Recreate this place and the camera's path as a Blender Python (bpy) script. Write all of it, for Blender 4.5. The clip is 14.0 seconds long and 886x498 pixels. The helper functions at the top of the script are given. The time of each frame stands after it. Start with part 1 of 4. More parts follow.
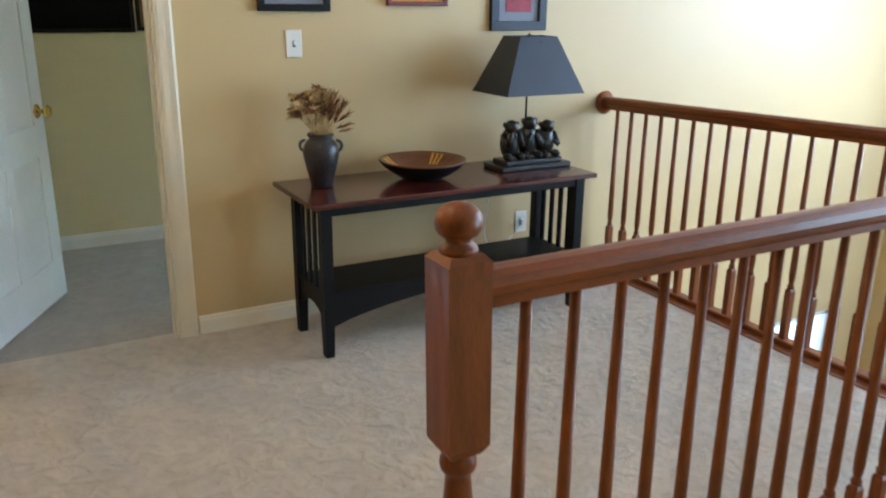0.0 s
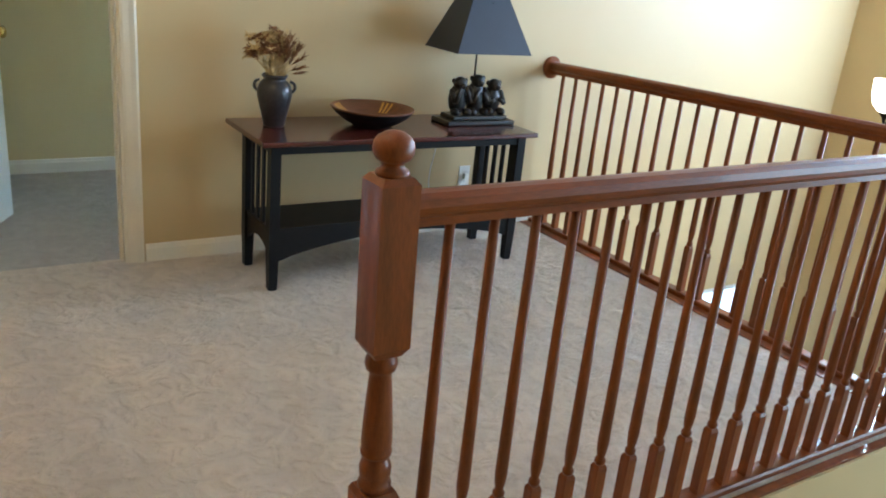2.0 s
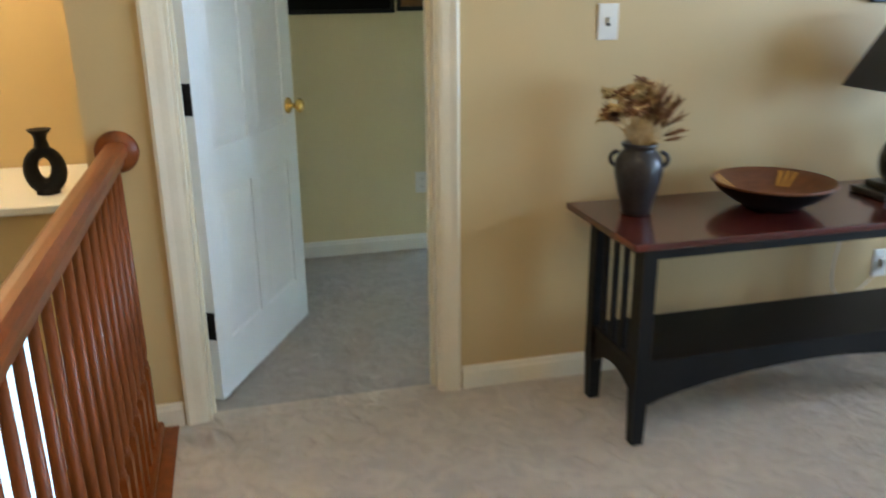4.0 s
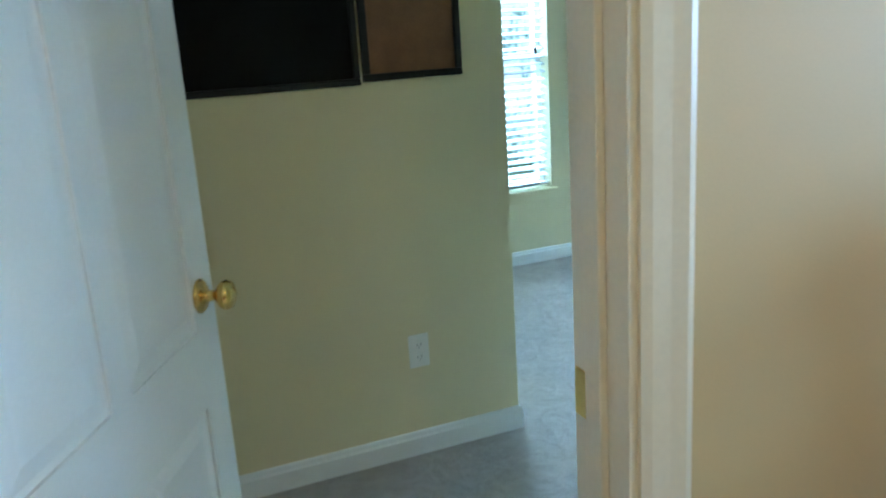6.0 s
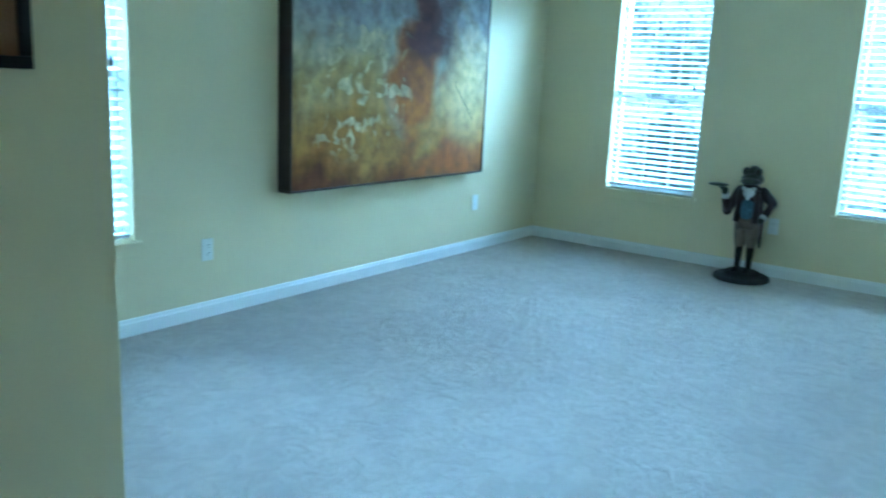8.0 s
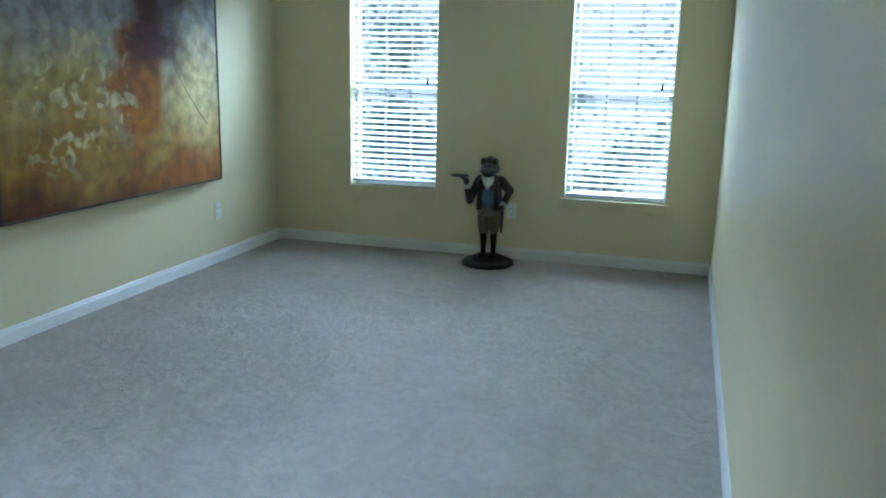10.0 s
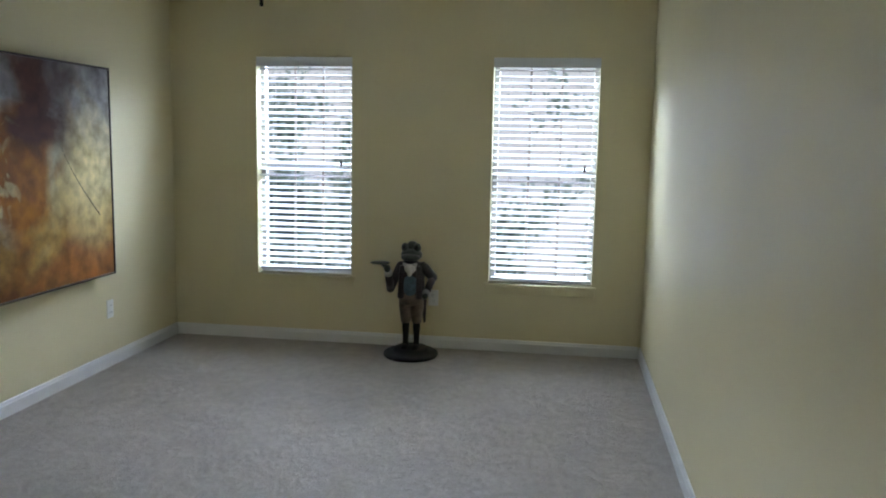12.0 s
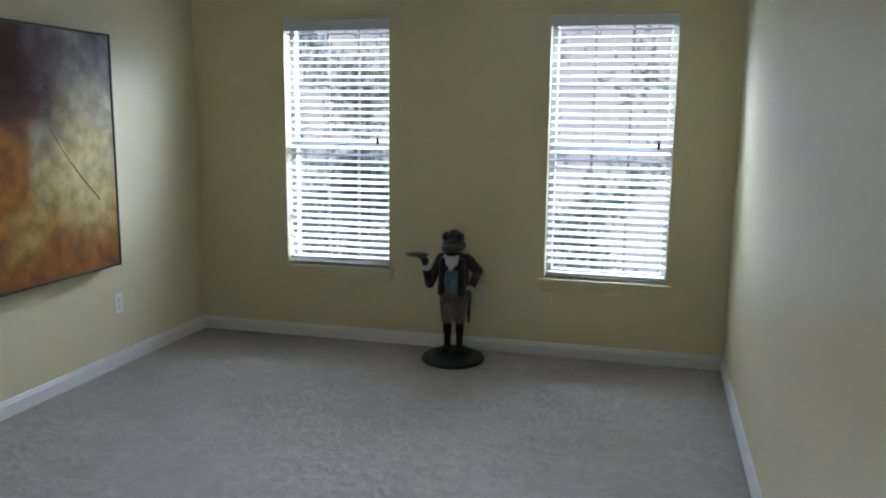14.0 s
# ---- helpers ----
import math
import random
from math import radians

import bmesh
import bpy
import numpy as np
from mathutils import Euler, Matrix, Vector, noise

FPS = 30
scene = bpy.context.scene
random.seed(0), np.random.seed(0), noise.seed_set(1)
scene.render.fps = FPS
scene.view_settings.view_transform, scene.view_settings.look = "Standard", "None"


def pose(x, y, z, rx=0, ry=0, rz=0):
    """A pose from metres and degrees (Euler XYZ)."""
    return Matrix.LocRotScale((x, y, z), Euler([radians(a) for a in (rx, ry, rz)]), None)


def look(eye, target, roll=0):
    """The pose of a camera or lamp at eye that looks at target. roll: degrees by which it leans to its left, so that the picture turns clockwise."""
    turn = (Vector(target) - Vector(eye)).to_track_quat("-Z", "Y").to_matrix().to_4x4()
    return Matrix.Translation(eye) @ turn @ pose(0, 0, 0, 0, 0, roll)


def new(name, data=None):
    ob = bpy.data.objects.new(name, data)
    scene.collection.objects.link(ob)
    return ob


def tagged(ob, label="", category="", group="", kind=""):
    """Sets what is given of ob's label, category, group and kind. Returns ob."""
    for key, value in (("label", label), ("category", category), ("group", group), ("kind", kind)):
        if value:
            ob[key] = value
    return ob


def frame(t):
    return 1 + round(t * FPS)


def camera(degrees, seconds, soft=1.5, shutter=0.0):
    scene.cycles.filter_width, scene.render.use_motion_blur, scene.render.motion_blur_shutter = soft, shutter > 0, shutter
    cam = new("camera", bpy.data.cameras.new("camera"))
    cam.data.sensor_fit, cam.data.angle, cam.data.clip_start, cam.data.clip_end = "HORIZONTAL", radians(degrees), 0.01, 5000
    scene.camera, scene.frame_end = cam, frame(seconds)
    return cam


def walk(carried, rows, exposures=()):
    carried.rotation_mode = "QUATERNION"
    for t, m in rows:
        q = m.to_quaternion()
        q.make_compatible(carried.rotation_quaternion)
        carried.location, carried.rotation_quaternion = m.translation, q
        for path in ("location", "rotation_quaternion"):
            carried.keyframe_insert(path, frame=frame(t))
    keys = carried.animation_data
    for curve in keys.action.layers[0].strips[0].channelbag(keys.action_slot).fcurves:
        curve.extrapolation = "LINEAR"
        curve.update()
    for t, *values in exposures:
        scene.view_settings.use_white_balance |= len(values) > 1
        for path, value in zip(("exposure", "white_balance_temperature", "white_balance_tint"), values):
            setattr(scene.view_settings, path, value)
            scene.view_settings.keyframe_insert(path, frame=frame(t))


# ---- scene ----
cam = camera(57.5, 14.0, soft=1.9, shutter=0.4)
PATH = [
    (0, (-0.712, -3.502, 1.475), (0.228, -1.84, 0.881), 0.7),
    (0.5, (-0.777, -3.655, 1.486), (0.208, -2.041, 0.835), 1.8),
    (1, (-0.795, -3.746, 1.487), (0.218, -2.155, 0.822), 3.3),
    (1.5, (-0.777, -3.73, 1.472), (0.251, -2.151, 0.799), 4.7),
    (2, (-0.784, -3.69, 1.465), (0.256, -2.121, 0.79), 5.7),
    (2.5, (-0.768, -3.571, 1.437), (0.211, -1.962, 0.762), 5.2),
    (3, (-0.695, -3.334, 1.421), (0.113, -1.636, 0.7365), 3.3),
    (3.5, (-0.679, -3.032, 1.403), (-0.079, -1.245, 0.735), 0.9),
    (4, (-0.713, -2.542, 1.399), (-0.244, -0.701, 0.775), -0.6),
    (4.2, (-0.709, -2.31, 1.411), (-0.283, -0.454, 0.801), -1.2),
    (6.3, (-0.608, -0.558, 1.355), (0.229, 1.199, 0.892), -3.0),
    (6.5, (-0.593, -0.429, 1.327), (0.324, 1.295, 0.892), -2.0),
    (7, (-0.537, -0.107, 1.327), (0.628, 1.461, 0.898), 2.1),
    (7.5, (-0.430, 0.034, 1.320), (0.961, 1.4005, 0.902), 3.5),
    (8, (-0.305, 0.175, 1.292), (1.284, 1.316, 0.875), 2.8),
    (8.5, (-0.224, 0.204, 1.336), (1.474, 1.165, 0.895), 1.8),
    (9, (-0.239, 0.169, 1.342), (1.527, 0.993, 0.889), 1.2),
    (9.2, (-0.274, 0.24, 1.354), (1.523, 0.99, 0.895), 1.3),
    (11.3, (-0.059, 0.462, 1.433), (1.875, 0.851, 1.1), 1.4),
    (11.5, (-0.028, 0.535, 1.438), (1.916, 0.889, 1.128), 1.4),
    (12, (0.056, 0.695, 1.474), (2.017, 0.984, 1.21), 1.1),
    (12.5, (0.218, 0.674, 1.491), (2.182, 0.983, 1.276), 0.8),
    (13, (0.396, 0.642, 1.507), (2.353, 0.994, 1.295), 0.8),
    (13.5, (0.555, 0.67, 1.449), (2.502, 1.056, 1.207), 0.7),
    (14, (0.824, 0.567, 1.456), (2.734, 1.066, 1.133), 0.6),
]
EXPOSURES = [(0.0, 0.7, 6050, 8), (3.5, 0.7, 6050, 8), (4.2, 0.68, 6150, 8), (6.3, 0.66, 5150, 0), (7.5, 0.66, 4550, -4), (9.2, 0.22, 4950, 2), (11.3, -0.22, 7250, 30), (14.0, -0.42, 6900, 30)]
walk(cam, [(t, look(eye, target, roll)) for t, eye, target, roll in PATH], EXPOSURES)

# ---- world and light ----
world = bpy.data.worlds.new("sky")
scene.world = world
world.use_nodes = True
wn, wl = world.node_tree.nodes, world.node_tree.links
sky = wn.new("ShaderNodeTexSky")
sky.sky_type, sky.sun_disc, sky.sun_elevation, sky.sun_rotation = "NISHITA", False, radians(50), radians(200)
wl.new(sky.outputs[0], wn["Background"].inputs[0])
wn["Background"].inputs[1].default_value = 0.1


def area(name, eye, target, w, h, power, colour):
    d = bpy.data.lights.new(name, "AREA")
    d.shape, d.size, d.size_y, d.energy, d.color = "RECTANGLE", w, h, power, colour
    ob = new(name, d)
    ob.matrix_world = look(eye, target)
    return ob


def bulb(name, place, power, colour, radius=0.05):
    d = bpy.data.lights.new(name, "POINT")
    d.energy, d.color, d.shadow_soft_size = power, colour, radius
    ob = new(name, d)
    ob.location = place
    return ob


DAY = (0.50, 0.76, 1.0)
WARM = (1.0, 0.74, 0.42)
# sky light at the bedroom windows
area("skylight_east_a", (7.4, 2.55, 3.0), (4.6, 2.5, 1.35), 2.0, 1.25, 1040, DAY)
area("skylight_east_b", (7.4, 0.35, 3.0), (4.2, 2.1, 1.35), 2.0, 1.25, 1040, DAY)
area("skylight_north", (1.5, 5.3, 3.0), (1.7, 2.6, 1.35), 2.0, 1.25, 1100, DAY)
# tall windows of the great room below the landing
area("great_room_daylight", (5.09, -1.75, 1.70), (1.3, -0.70, 0.7), 1.2, 1.4, 96, (0.50, 0.68, 1.0))
area("great_room_daylight_far", (5.09, -4.6, 0.9), (1.0, -2.4, 0.0), 2.0, 2.6, 110, (0.52, 0.77, 1.0))
# electric light in the foyer and chandelier, and an added warm landing fill
bulb("foyer_bulb", (-1.75, 0.45, 2.1), 26, WARM, 0.08)
bulb("landing_warm_fill", (-0.6, -1.9, 2.6), 17, WARM, 0.15)
bulb("chandelier_bulb", (3.62, -1.72, 1.55), 9, WARM, 0.04)


# ---- materials ----
def material(name, colour, rough=0.6, metal=0.0, var=0.12, scale=6.0, fine=90.0, bump=0.15, dist=0.002, stretch=(1, 1, 1), coat=0.0, second=None, detail=4.0):
    m = bpy.data.materials.new(name)
    m.use_nodes = True
    n, l = m.node_tree.nodes, m.node_tree.links
    b = n["Principled BSDF"]
    b.inputs["Roughness"].default_value = rough
    b.inputs["Metallic"].default_value = metal
    b.inputs["Coat Weight"].default_value = coat
    tc = n.new("ShaderNodeTexCoord")
    mp = n.new("ShaderNodeMapping")
    mp.inputs["Scale"].default_value = stretch
    l.new(tc.outputs["Object"], mp.inputs[0])
    big, small = n.new("ShaderNodeTexNoise"), n.new("ShaderNodeTexNoise")
    big.inputs["Scale"].default_value, big.inputs["Detail"].default_value = scale, detail
    small.inputs["Scale"].default_value, small.inputs["Detail"].default_value = fine, 3
    l.new(mp.outputs[0], big.inputs[0])
    l.new(mp.outputs[0], small.inputs[0])
    mix = n.new("ShaderNodeMix")
    mix.data_type = "FLOAT"
    mix.inputs[0].default_value = 0.4
    l.new(big.outputs[0], mix.inputs[2])
    l.new(small.outputs[0], mix.inputs[3])
    ramp = n.new("ShaderNodeValToRGB")
    low = second or tuple(c * (1 - var) for c in colour)
    high = tuple(min(1, c * (1 + var)) for c in colour)
    ramp.color_ramp.elements[0].position, ramp.color_ramp.elements[1].position = 0.36, 0.64
    ramp.color_ramp.elements[0].color, ramp.color_ramp.elements[1].color = (*low, 1), (*high, 1)
    l.new(mix.outputs[0], ramp.inputs[0])
    l.new(ramp.outputs[0], b.inputs["Base Color"])
    if bump:
        bp = n.new("ShaderNodeBump")
        bp.inputs["Strength"].default_value, bp.inputs["Distance"].default_value = bump, dist
        l.new(small.outputs[0], bp.inputs["Height"])
        l.new(bp.outputs[0], b.inputs["Normal"])
    return m


def carpet_material(name, colour, relief):
    m = material(name, colour, 0.95, 0, 0.08, 3.5, 260, 0.9, 0.012)
    n, l = m.node_tree.nodes, m.node_tree.links
    b = n["Principled BSDF"]
    b.inputs["Sheen Weight"].default_value = 0.25
    ramp = b.inputs["Base Color"].links[0].from_node
    # brushed pile: streaky patches where the pile lies over
    tc = n.new("ShaderNodeTexCoord")
    warp = n.new("ShaderNodeTexNoise")
    warp.inputs["Scale"].default_value, warp.inputs["Detail"].default_value, warp.inputs["Distortion"].default_value = 13, 9, 1.1
    l.new(tc.outputs["Object"], warp.inputs[0])
    rp = n.new("ShaderNodeValToRGB")
    rp.color_ramp.elements[0].position, rp.color_ramp.elements[1].position = 0.40, 0.62
    rp.color_ramp.elements[0].color, rp.color_ramp.elements[1].color = (0.88, 0.87, 0.86, 1), (1, 1, 1, 1)
    l.new(warp.outputs[0], rp.inputs[0])
    mul = n.new("ShaderNodeMix")
    mul.data_type, mul.blend_type = "RGBA", "MULTIPLY"
    mul.inputs[0].default_value = 1.0
    l.new(ramp.outputs[0], mul.inputs[6])
    l.new(rp.outputs[0], mul.inputs[7])
    l.new(mul.outputs[2], b.inputs["Base Color"])
    add = n.new("ShaderNodeBump")
    add.inputs["Strength"].default_value, add.inputs["Distance"].default_value = relief, 0.045
    l.new(warp.outputs[0], add.inputs["Height"])
    old = b.inputs["Normal"].links[0].from_node
    l.new(add.outputs[0], old.inputs["Normal"])
    return m


def glow(name, colour, strength):
    m = bpy.data.materials.new(name)
    m.use_nodes = True
    b = m.node_tree.nodes["Principled BSDF"]
    b.inputs["Base Color"].default_value = (*colour, 1)
    b.inputs["Emission Color"].default_value = (*colour, 1)
    b.inputs["Emission Strength"].default_value = strength
    return m


def garden_material(name, strength):
    """Trees in daylight seen far behind the windows."""
    m = bpy.data.materials.new(name)
    m.use_nodes = True
    n, l = m.node_tree.nodes, m.node_tree.links
    n.remove(n["Principled BSDF"])
    em = n.new("ShaderNodeEmission")
    tc, a, c = n.new("ShaderNodeTexCoord"), n.new("ShaderNodeTexNoise"), n.new("ShaderNodeTexNoise")
    a.inputs["Scale"].default_value, a.inputs["Detail"].default_value = 0.55, 3
    c.inputs["Scale"].default_value, c.inputs["Detail"].default_value = 4.5, 8
    l.new(tc.outputs["Object"], a.inputs[0])
    l.new(tc.outputs["Object"], c.inputs[0])
    sep = n.new("ShaderNodeSeparateXYZ")
    l.new(tc.outputs["Object"], sep.inputs[0])
    hm = n.new("ShaderNodeMath")
    hm.operation, hm.inputs[1].default_value = "MULTIPLY", 0.028
    l.new(sep.outputs[2], hm.inputs[0])
    # the tree line is lower towards one side, with open sky above it
    gap = n.new("ShaderNodeMapRange")
    gap.inputs["From Min"].default_value, gap.inputs["From Max"].default_value = 9.0, 1.0
    gap.inputs["To Min"].default_value, gap.inputs["To Max"].default_value = 0.0, 0.13
    l.new(sep.outputs[1], gap.inputs["Value"])
    lift = n.new("ShaderNodeMath")
    lift.operation = "ADD"
    l.new(hm.outputs[0], lift.inputs[0])
    l.new(gap.outputs[0], lift.inputs[1])
    s1, s2 = n.new("ShaderNodeMath"), n.new("ShaderNodeMath")
    s1.operation = s2.operation = "ADD"
    l.new(a.outputs[0], s1.inputs[0])
    l.new(lift.outputs[0], s1.inputs[1])
    half = n.new("ShaderNodeMath")
    half.operation, half.inputs[1].default_value = "MULTIPLY", 0.8
    l.new(c.outputs[0], half.inputs[0])
    l.new(s1.outputs[0], s2.inputs[0])
    l.new(half.outputs[0], s2.inputs[1])
    rp = n.new("ShaderNodeValToRGB")
    e = rp.color_ramp.elements
    e[0].position, e[0].color = 0.68, (0.07, 0.11, 0.12, 1)
    e[1].position, e[1].color = 1.0, (0.78, 0.96, 1, 1)
    for p, k in ((0.80, (0.13, 0.22, 0.20, 1)), (0.88, (0.26, 0.40, 0.37, 1)), (0.95, (0.46, 0.66, 0.72, 1))):
        q = e.new(p)
        q.color = k
    l.new(s2.outputs[0], rp.inputs[0])
    l.new(rp.outputs[0], em.inputs[0])
    em.inputs[1].default_value = strength
    l.new(em.outputs[0], n["Material Output"].inputs[0])
    return m


def painting_material(name):
    """Abstract canvas: greyed blue above, rust and ochre below, a dark rust plume, pale flecks."""
    m = bpy.data.materials.new(name)
    m.use_nodes = True
    n, l = m.node_tree.nodes, m.node_tree.links
    b = n["Principled BSDF"]
    b.inputs["Roughness"].default_value = 0.7
    b.inputs["Specular IOR Level"].default_value = 0.2
    tc, sep = n.new("ShaderNodeTexCoord"), n.new("ShaderNodeSeparateXYZ")
    l.new(tc.outputs["Object"], sep.inputs[0])
    no = n.new("ShaderNodeTexNoise")
    no.inputs["Scale"].default_value, no.inputs["Detail"].default_value, no.inputs["Distortion"].default_value = 2.6, 8, 0.35
    l.new(tc.outputs["Object"], no.inputs[0])

    def calc(op, p, q):
        x = n.new("ShaderNodeMath")
        x.operation = op
        for i, v in enumerate((p, q)):
            if isinstance(v, (int, float)):
                x.inputs[i].default_value = v
            else:
                l.new(v, x.inputs[i])
        return x.outputs[0]

    def mixed(f, p, q):
        x = n.new("ShaderNodeMix")
        x.data_type = "RGBA"
        l.new(f, x.inputs[0])
        for i, v in ((6, p), (7, q)):
            if isinstance(v, tuple):
                x.inputs[i].default_value = (*v, 1)
            else:
                l.new(v, x.inputs[i])
        return x.outputs[2]

    def ramped(v, stops):
        rp = n.new("ShaderNodeValToRGB")
        e = rp.color_ramp.elements
        e[0].position, e[0].color = stops[0][0], (*stops[0][1], 1)
        e[1].position, e[1].color = stops[-1][0], (*stops[-1][1], 1)
        for p, k in stops[1:-1]:
            q = e.new(p)
            q.color = (*k, 1)
        l.new(v, rp.inputs[0])
        return rp.outputs[0]

    wob = calc("SUBTRACT", no.outputs[0], 0.5)
    up = calc("ADD", calc("MULTIPLY", sep.outputs[2], 0.75), calc("MULTIPLY", wob, 0.7))
    base = ramped(up, [(0.0, (0.10, 0.032, 0.006)), (0.12, (0.20, 0.085, 0.012)), (0.27, (0.34, 0.19, 0.04)), (0.45, (0.44, 0.33, 0.13)), (0.66, (0.44, 0.40, 0.28)), (0.84, (0.37, 0.37, 0.36)), (1.02, (0.20, 0.18, 0.19))])

    def blot(cx, cz, kx, kz, wave, inner, outer, amount):
        ux = calc("MULTIPLY", calc("SUBTRACT", sep.outputs[0], cx), kx)
        uz = calc("MULTIPLY", calc("SUBTRACT", sep.outputs[2], cz), kz)
        d = calc("SQRT", calc("ADD", calc("MULTIPLY", ux, ux), calc("MULTIPLY", uz, uz)), 0.0)
        return ramped(calc("ADD", d, calc("MULTIPLY", wob, wave)), [(inner, (amount,) * 3), (outer, (0.0,) * 3)])

    c1 = mixed(blot(1.68, 0.62, 1.4, 0.85, 0.7, 0.08, 0.46, 0.9), base, (0.68, 0.56, 0.28))
    c1 = mixed(blot(0.95, 0.72, 1.9, 0.75, 0.6, 0.05, 0.36, 0.8), c1, (0.46, 0.46, 0.38))
    c1 = mixed(blot(0.30, 1.12, 0.9, 1.4, 0.6, 0.10, 0.48, 0.6), c1, (0.27, 0.25, 0.27))
    c2 = mixed(blot(1.13, 0.76, 1.25, 0.75, 0.9, 0.24, 0.40, 0.95), c1, (0.36, 0.125, 0.006))
    c2 = mixed(blot(1.45, 0.10, 0.55, 1.6, 0.8, 0.10, 0.34, 0.85), c2, (0.27, 0.085, 0.008))
    c3 = mixed(blot(1.25, 1.00, 1.05, 0.95, 1.0, 0.20, 0.44, 0.95), c2, (0.075, 0.030, 0.030))
    # small pale leaves, and brushwork through all of it
    vo = n.new("ShaderNodeTexNoise")
    vo.inputs["Scale"].default_value, vo.inputs["Detail"].default_value, vo.inputs["Distortion"].default_value = 9.5, 1.5, 0.7
    l.new(tc.outputs["Object"], vo.inputs[0])
    fx = calc("MULTIPLY", calc("SUBTRACT", sep.outputs[0], 0.56), 0.9)
    fz = calc("MULTIPLY", calc("SUBTRACT", sep.outputs[2], 0.62), 0.8)
    fr = calc("SQRT", calc("ADD", calc("MULTIPLY", fx, fx), calc("MULTIPLY", fz, fz)), 0.0)
    zone = ramped(calc("ADD", fr, calc("MULTIPLY", wob, 0.7)), [(0.20, (1.0,) * 3), (0.46, (0.0,) * 3)])
    fleck = ramped(vo.outputs[0], [(0.55, (0.0,) * 3), (0.63, (0.8,) * 3)])
    c4 = mixed(calc("MULTIPLY", zone, fleck), c3, (0.74, 0.66, 0.38))
    br = n.new("ShaderNodeTexNoise")
    br.inputs["Scale"].default_value, br.inputs["Detail"].default_value, br.inputs["Distortion"].default_value = 11.0, 9, 0.15
    l.new(tc.outputs["Object"], br.inputs[0])
    tone = ramped(br.outputs[0], [(0.34, (0.62, 0.58, 0.54)), (0.5, (0.95, 0.95, 0.95)), (0.66, (1.3, 1.27, 1.2))])
    wash = n.new("ShaderNodeMix")
    wash.data_type, wash.blend_type = "RGBA", "MULTIPLY"
    wash.inputs[0].default_value = 0.9
    l.new(c4, wash.inputs[6])
    l.new(tone, wash.inputs[7])
    c4 = wash.outputs[2]
    l.new(c4, b.inputs["Base Color"])
    bp = n.new("ShaderNodeBump")
    bp.inputs["Strength"].default_value, bp.inputs["Distance"].default_value = 0.4, 0.006
    l.new(no.outputs[0], bp.inputs["Height"])
    l.new(bp.outputs[0], b.inputs["Normal"])
    return m


def glass_material():
    m = bpy.data.materials.new("window_glass")
    m.use_nodes = True
    b = m.node_tree.nodes["Principled BSDF"]
    b.inputs["Transmission Weight"].default_value, b.inputs["Roughness"].default_value, b.inputs["IOR"].default_value = 1, 0, 1.1
    return m


TAN = material("tan_wall_paint", (0.60, 0.445, 0.225), 0.5, 0, 0.03, 1.5, 220, 0.12, 0.001)
CREAM = material("pale_yellow_wall_paint", (0.71, 0.625, 0.39), 0.42, 0, 0.03, 1.5, 220, 0.12, 0.001)
WHITE = material("white_trim_paint", (0.80, 0.80, 0.78), 0.35, 0, 0.03, 5, 120, 0.05, 0.0005)
CASING = material("cream_trim_paint", (0.80, 0.73, 0.58), 0.35, 0, 0.04, 5, 120, 0.05, 0.0005)
CEIL = material("ceiling_paint", (0.74, 0.72, 0.68), 0.9, 0, 0.03, 4, 160, 0.5, 0.003)
# One carpet, two tones: landing lightened, bedroom darkened, to make up for the lighting.
CARPET = carpet_material("beige_carpet_lifted", (0.80, 0.685, 0.555), 1.0)
CARPET_DIMMED = carpet_material("beige_carpet_dimmed", (0.52, 0.458, 0.395), 0.5)
OAK = material("reddish_oak", (0.205, 0.052, 0.010), 0.40, 0, 0.3, 5, 60, 0.12, 0.0008, (6, 6, 0.7), 0.12)
OAKX = material("reddish_oak_rail_x", (0.205, 0.052, 0.010), 0.40, 0, 0.3, 5, 60, 0.12, 0.0008, (0.7, 6, 6), 0.12)
OAKY = material("reddish_oak_rail_y", (0.205, 0.052, 0.010), 0.40, 0, 0.3, 5, 60, 0.12, 0.0008, (6, 0.7, 6), 0.12)
BLACKWOOD = material("black_painted_wood", (0.005, 0.0045, 0.005), 0.5, 0, 0.3, 6, 80, 0.1, 0.0006)
CHERRY = material("dark_cherry_wood", (0.085, 0.018, 0.014), 0.22, 0, 0.35, 4, 50, 0.05, 0.0005, (0.7, 6, 6), 0.4)
BRASS = material("polished_brass", (0.75, 0.52, 0.16), 0.15, 1.0, 0.05, 20, 90, 0.02, 0.0003)
BRONZE = material("dark_bronze_metal", (0.022, 0.016, 0.014), 0.4, 0.8, 0.2, 20, 90, 0.1, 0.0005)
POT = material("dark_stoneware_glaze", (0.032, 0.027, 0.028), 0.30, 0, 0.4, 14, 70, 0.3, 0.001)
BOWLWOOD = material("turned_bowl_wood", (0.15, 0.052, 0.020), 0.45, 0, 0.3, 8, 70, 0.1, 0.0006, (1, 6, 6), 0.08)
INLAY = material("pale_wood_inlay", (0.62, 0.33, 0.06), 0.3, 0, 0.12, 10, 70, 0.05, 0.0005)
SHADE = material("slate_lampshade_card", (0.022, 0.028, 0.042), 0.55, 0, 0.12, 6, 200, 0.2, 0.0005)
FIGURE = material("dark_carved_stone", (0.022, 0.020, 0.018), 0.30, 0, 0.5, 25, 120, 0.5, 0.003)
FLOWER = material("dried_flower_head", (0.23, 0.105, 0.040), 0.9, 0, 0.5, 30, 200, 0.6, 0.003)
STRAW = material("dried_straw", (0.56, 0.38, 0.16), 0.85, 0, 0.25, 30, 200, 0.3, 0.002)
